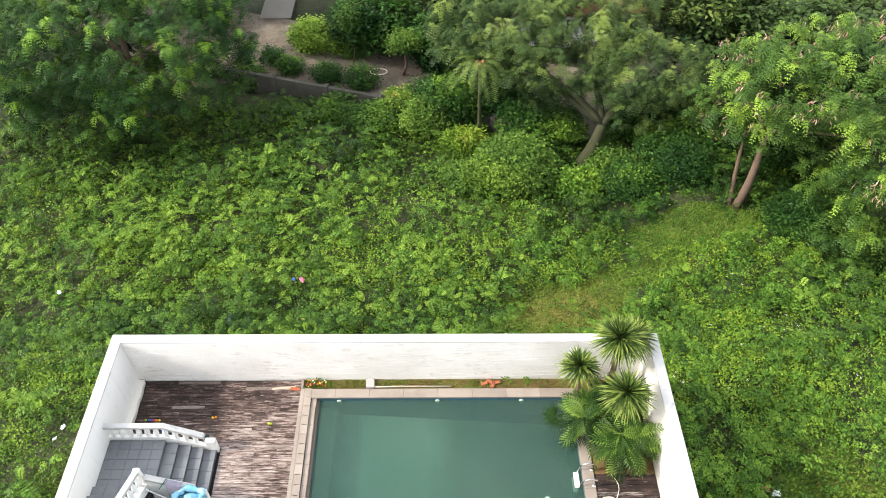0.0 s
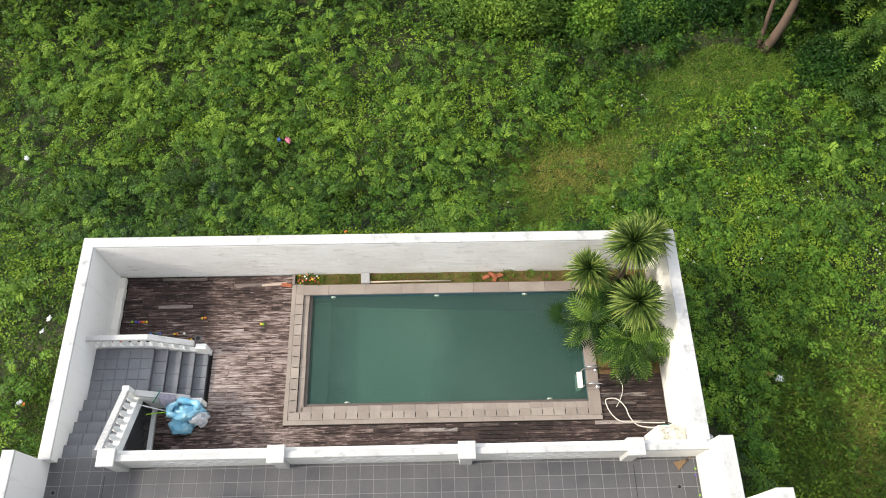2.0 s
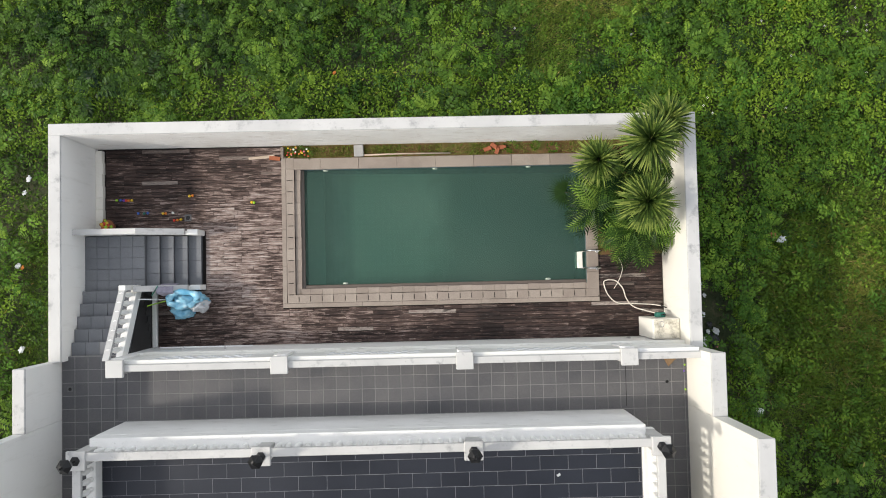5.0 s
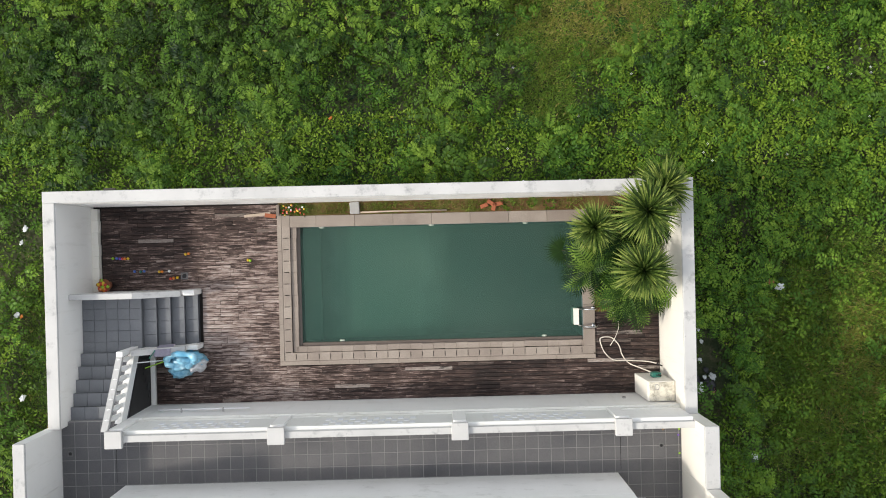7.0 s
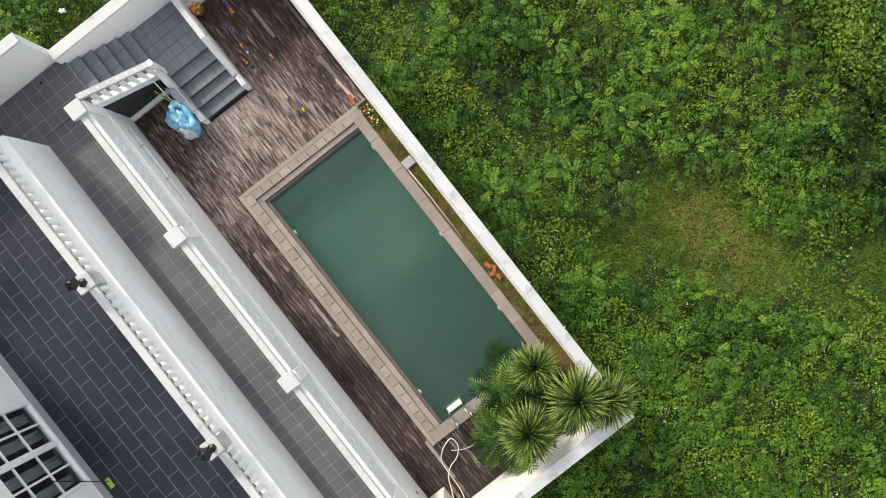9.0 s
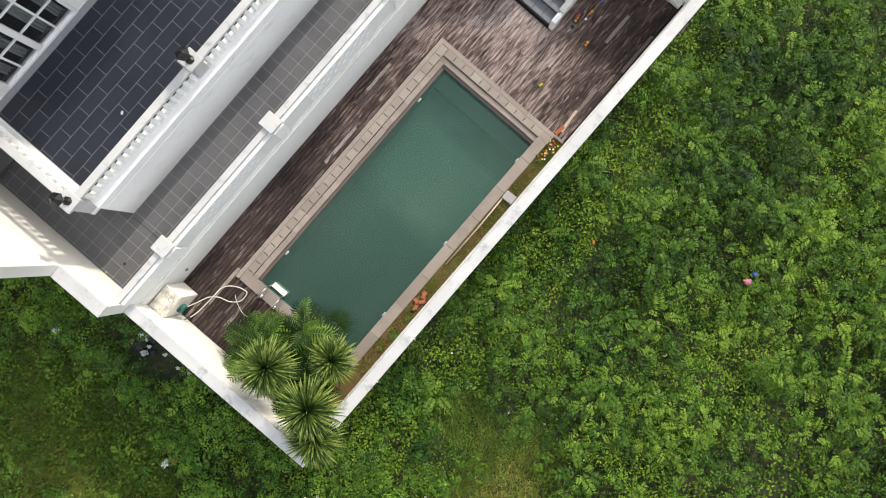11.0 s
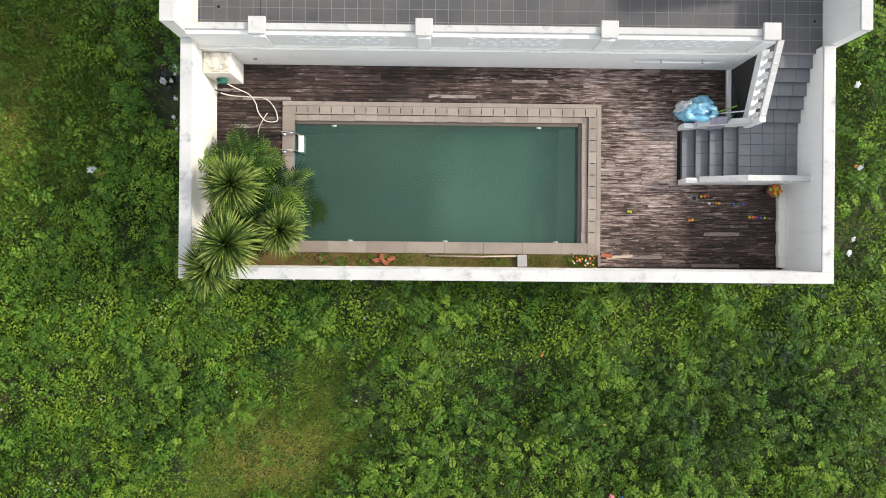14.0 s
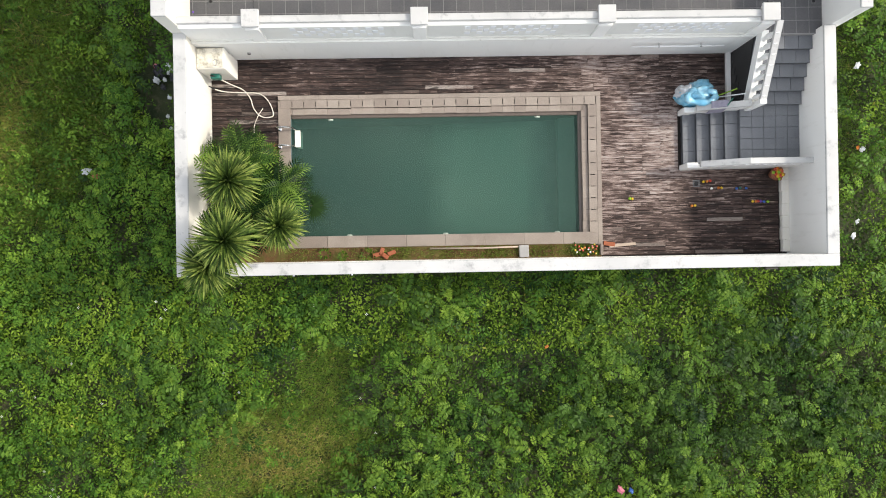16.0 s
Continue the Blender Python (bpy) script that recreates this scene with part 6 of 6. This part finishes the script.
part("second_stem", tube(smooth_line([(16.40, 14.60, -3.9), (16.25, 15.1, -1.6), (16.2, 15.5, 0.3)], 5), [0.10 - 0.004 * i for i in range(11)], 7), BARK, right_tree, "", True)
pick = points[(rng.random(len(points)) < 0.22) & (points[:, 2] > -0.3)]
n = len(pick) * 9
pick = pick + 0.30 * unit(pick - np.array([19.3, 15.2, 0.2]))
b = np.repeat(pick, 9, 0) + 0.10 * rng.normal(size=(n, 3)) + np.array([0, 0, 0.12])
d = np.stack([0.5 * rng.normal(size=n), 0.5 * rng.normal(size=n), -1 + 0 * b[:, 0]], -1)
tagged(leaf_mesh("dry_pod_foliage", b, d, rng.normal(size=(n, 3)), 0.20 + 0.08 * rng.random(n), 0.05 + 0 * b[:, 0], rng.random(n), POD, right_tree), "hanging dry brown seed pods", kind="stuff")


def bush(x, y, r, h, clumps, leaf, mat, label, tints=(0.15, 0.75)):
    z = float(ground_z(np.array(x), np.array(y)))
    tree("bush", label, (x, y, z - 0.1), (x + 0.1, y, z + 0.35 * h), 0.06, [(x + 0.5 * r, y, z + 0.7 * h), (x - 0.5 * r, y + 0.2, z + 0.7 * h)], [((x, y, z + 0.52 * h), (r, 0.8 * r, 0.5 * h)), ((x + 0.5 * r, y - 0.2, z + 0.36 * h), (0.7 * r, 0.6 * r, 0.36 * h))], clumps, leaf, mat, MOSS_BARK, tints, "leafy", "bushes along the far wall")


bush(7.5, 17.6, 1.85, 2.3, 1500, 0.13, TREE_C, "rounded pale green bush with dense leaves", (0.30, 0.75))
bush(5.4, 17.4, 1.1, 1.4, 600, 0.13, TREE_C, "pale green bush beside a larger one", (0.20, 0.65))
bush(10.2, 16.6, 1.1, 1.6, 620, 0.14, BROAD, "leafy green bush beside the leaning trunk", (0.10, 0.70))
bush(12.4, 16.4, 1.2, 1.5, 640, 0.12, TREE_A, "dark green bush behind the lawn", (0.0, 0.60))
bush(14.6, 16.6, 1.3, 1.6, 640, 0.12, TREE_A, "dark green bush behind the lawn", (0.0, 0.60))
bush(18.6, 13.2, 1.5, 1.6, 760, 0.13, TREE_A, "dark green bush under the lime tree", (0.0, 0.70))
bush(20.8, 12.0, 1.6, 1.6, 760, 0.13, TREE_C, "green bush under the lime tree", (0.0, 0.55))
bush(5.3, 19.6, 1.2, 1.5, 520, 0.15, CREEPER, "yellow green bush under the trees")
bush(12.0, 17.6, 1.1, 1.4, 520, 0.15, TREE_C, "bright climbing bush under the tree", (0.2, 0.9))
bush(14.2, 18.0, 1.4, 1.7, 600, 0.15, TREE_A, "dark green bush under the trees")
bush(16.0, 18.6, 1.6, 1.9, 600, 0.15, TREE_A, "dark green bush by the trunk")
bush(3.4, 21.2, 1.1, 2.0, 520, 0.14, TREE_C, "bright green bush by the far wall", (0.3, 0.9))
bush(0.8, 21.6, 1.3, 1.3, 450, 0.15, THICKET, "green bush in front of the far wall")
bush(8.9, 20.6, 2.0, 2.6, 1000, 0.15, TREE_A, "dark green bush behind the leaning trunk")
bush(4.6, 22.0, 1.5, 2.6, 800, 0.15, TREE_A, "dark green bush against the far wall")
bush(-5.9, 25.6, 0.9, 1.3, 320, 0.15, THICKET, "green weeds grown over the end of the far wall")
bush(2.2, 23.0, 1.0, 1.5, 380, 0.15, THICKET, "green bush grown over the far wall")
bush(-1.0, 22.4, 1.0, 1.0, 300, 0.15, THICKET, "low green bush by the far wall")
bush(7.0, 22.6, 1.7, 2.8, 800, 0.15, TREE_A, "dark green bush behind the palm", (0.0, 0.5))
bush(15.0, 21.2, 1.8, 2.6, 800, 0.15, TREE_A, "tall dark bush by the far wall", (0.0, 0.5))
bush(17.8, 20.2, 1.8, 2.2, 600, 0.15, TREE_A, "dark green bush by the far wall")
bush(13.0, 20.4, 1.2, 1.3, 420, 0.16, BROAD, "dark glossy bush under the feathery tree", (0.0, 0.5))
bush(19.5, 17.5, 2.0, 2.4, 700, 0.15, TREE_A, "dark green bush behind the lime tree")

# coconut palm
PALM_TOP = 0.02
palm = tagged(empty("coconut_palm", (6.1, 21.6, -4.6)), "small coconut palm with drooping fronds", "palm")
palm.matrix_world = pose(0, 0, 0)
part("trunk", tube(smooth_line([(6.1, 20.7, -4.8), (6.05, 20.5, -3.4), (5.9, 20.25, PALM_TOP)], 5), [0.11 - 0.004 * i for i in range(11)], 8), MOSS_BARK, palm, "", True)
head = np.linspace(0, math.tau, 13)[:-1] + 0.2 + 0.3 * rng.random(12)
n = len(head)
leaf_mesh("fronds", *fronds(np.repeat([[5.9, 20.2, PALM_TOP + 0.03]], n, 0), head, 0.45 + 0.55 * rng.random(n), 1.75 + 0.5 * rng.random(n), 26, np.full(n, 0.42), 0.45 + 0.35 * np.sin(7 * head), 0.95)[:4], np.full(n * 52, 0.032), 0.45 + 0.4 * rng.random(n * 52), TREE_B, palm, "drooping feather fronds")

for i in range(9):
    bm = bmesh.new()
    a = i * 2.4
    bmesh.ops.create_icosphere(bm, subdivisions=2, radius=0.10, matrix=Matrix.LocRotScale((5.9 + 0.16 * math.cos(a), 20.2 + 0.16 * math.sin(a), PALM_TOP - 0.02 + 0.05 * (i % 3)), None, (1, 1, 1.2)))
    part("coconut", bm, ORANGE_HUSK, palm, "", True)

# ---- far side: wall, road and house ----
def far_line(x):
    return 24.9 - 0.30 * (x + 5)


far_wall = tagged(part("wall_far", prism([(-0.1, -5.4), (-0.1, -3.75), (0.1, -3.75), (0.1, -5.4)], "x", -0.2, 19.0), CONCRETE), "dark mossy concrete wall along the field's far edge", "wall", kind="structure")
far_wall.matrix_world = pose(-7.5, far_line(-7.5), 0, 0, 0, math.degrees(math.atan(-0.30)))
for i in range(7):
    part("pier", box(0.4 + 2.9 * i - 0.12, 0.4 + 2.9 * i + 0.12, -0.17, 0.15, -5.4, -3.66, 0.015), CONCRETE, far_wall)
road = bmesh.new()
bmesh.ops.create_grid(road, x_segments=40, y_segments=8, size=0.5)
for v in road.verts:
    x = 7 + 40 * v.co.x
    v.co = Vector((x, far_line(x) + 0.15 + 6.2 * (v.co.y + 0.5), -4.20 + 0.03 * noise.noise(Vector((x, v.co.y * 5, 0)))))
rn = Nodes("dusty_brown_road")
rc = rn.mix(rn.ramp(rn.noise(0.8, 5), [(0.35, (0,)), (0.65, (1,))]), (0.115, 0.088, 0.064), (0.20, 0.165, 0.130))
rc = rn.mix(rn.ramp(rn.noise(7, 5), [(0.5, (0,)), (0.65, (0.7,))]), rc, (0.085, 0.075, 0.040))
rn.bump(rn.noise(25, 4), 0.4, 0.02)
ROAD = rn.done(rc, 0.95)
tagged(part("road", road, ROAD), "dusty brown road behind the far wall", "road", kind="structure")
lane = bmesh.new()
bmesh.ops.create_grid(lane, x_segments=6, y_segments=30, size=0.5, matrix=Matrix.LocRotScale((-5.2, 40.6, -4.15), None, (1.8, 19, 1)))
PALE_ROAD = plain("pale_concrete_lane", (0.24, 0.22, 0.185), 0.9, 0, 0.25, 0.8)
tagged(part("road_lane", lane, PALE_ROAD), "pale concrete lane leading away", "road", kind="structure")


def hedge(x, y, r, h, clumps, mat, label, tints):
    tree("hedge", label, (x, y, -4.4), (x, y, -4.0), 0.06, [(x + 0.6, y, -3.6)], [((x, y, -4.2 + h * 0.5), (r, 0.75 * r, h * 0.55))], clumps, 0.15, mat, MOSS_BARK, tints, "leafy", "hedges along the road")


hedge(-2.6, 28.0, 1.3, 1.6, 600, TREE_C, "clipped lime green hedge by the road", (0.5, 0.95))
hedge(-0.6, 27.6, 1.3, 1.7, 500, TREE_C, "clipped lime green hedge by the road", (0.4, 0.9))
tree("garden_tree", "dark garden tree behind the road", (1.4, 27.6, -4.4), (1.4, 27.6, -2.4), 0.16, [(2.5, 27.4, -1.4), (0, 27.8, -1.3)], [((1.0, 27.7, -2.3), (2.6, 1.8, 1.7)), ((4.4, 26.4, -2.8), (2.2, 1.6, 1.6))], 1500, 0.20, TREE_A, BARK, (0.0, 0.45))
tree("small_tree", "small pale garden tree by the road", (2.3, 25.6, -4.2), (2.4, 25.6, -2.9), 0.08, [(2.9, 25.5, -2.4), (1.9, 25.7, -2.4)], [((2.4, 25.6, -2.2), (0.9, 0.7, 0.5))], 200, 0.14, TREE_C, BARK, (0.2, 0.7))
for x, y, r in ((-16, 31, 4.5), (-10, 33, 4.0), (9, 30.5, 3.2), (22, 27, 4.5), (26, 20, 4.2), (7, 37, 4.0), (17.5, 24.5, 3.4), (20.5, 21.0, 3.0), (5.0, 29.0, 2.6), (-22, 25, 5.0), (-1.2, 33.5, 2.6), (2.5, 34, 3.2)):
    tree("distant_tree", "dark green tree in the distance", (x, y, -4.8), (x, y, -1.8), 0.25, [(x + 1.5, y, 0.4), (x - 1.5, y, 0.3)], [((x, y, 0.2), (r, 0.8 * r, 2.4)), ((x + 0.6 * r, y - 0.8, -1.0), (0.7 * r, 0.6 * r, 1.6))], 900, 0.30, TREE_A if x < 5 else TREE_B, BARK, (0.05, 0.6))

for x, y, r, h in ((-3.6, 25.7, 0.7, 0.9), (-1.6, 25.0, 0.8, 1.0), (0.2, 24.4, 0.9, 1.3), (3.6, 23.4, 0.9, 1.4), (-4.6, 26.6, 0.6, 0.8)):
    tree("roadside_weed", "green weeds growing at the edge of the road", (x, y, -4.3), (x, y, -4.0), 0.03, [(x + 0.2, y, -3.8)], [((x, y, -4.2 + 0.5 * h), (r, 0.7 * r, 0.5 * h))], 150, 0.13, TREE_A, MOSS_BARK, (0.1, 0.8), "leafy", "weeds by the road")
tree("sapling", "thin pale green sapling by the road", (-0.4, 26.6, -4.3), (-0.35, 26.6, -1.9), 0.035, [(-0.1, 26.5, -1.2), (-0.7, 26.7, -1.3)], [((-0.4, 26.6, -1.5), (0.7, 0.6, 0.7)), ((-0.3, 26.6, -2.6), (0.5, 0.4, 0.5))], 130, 0.13, TREE_C, BARK, (0.2, 0.75))
loop = [(1.0 + 0.45 * math.cos(a), 25.75 + 0.28 * math.sin(a), -4.12) for a in np.linspace(0.5, 6.6, 22)]
single("garden_hose", tube(loop, 0.03, 6), HOSE, "pale hose lying in a loop on the road", "hose", smooth=True)

villa = tagged(empty("distant_house", (16, 33, -4.5)), "white house with a red tiled roof behind the trees", "house")
villa.matrix_world = pose(0, 0, 0)
body = box(8.4, 16.4, 29.0, 37, -5.0, -2.25, 0.02)
part("wall", body, WHITE, villa)
ROOF = plain("red_roof_tile", (0.27, 0.085, 0.055), 0.85, 0, 0.45, 2.5)
part("roof", prism([(28.5, -2.32), (33.0, -0.1), (37.5, -2.32), (37.5, -2.45), (33.0, -0.25), (28.5, -2.45)], "x", 7.9, 16.9), ROOF, villa, "red tiled gable roof")
for x in (11.2, 14.4):
    win = part("window", box(x - 0.5, x + 0.5, 28.94, 29.01, -3.9, -2.8, 0.01), FRAME_WHITE, villa, "white framed window")
    for k in (-0.24, 0.24):
        part("pane", box(x + k - 0.19, x + k + 0.19, 28.925, 28.938, -3.8, -2.9), LAMP_GLASS, win)
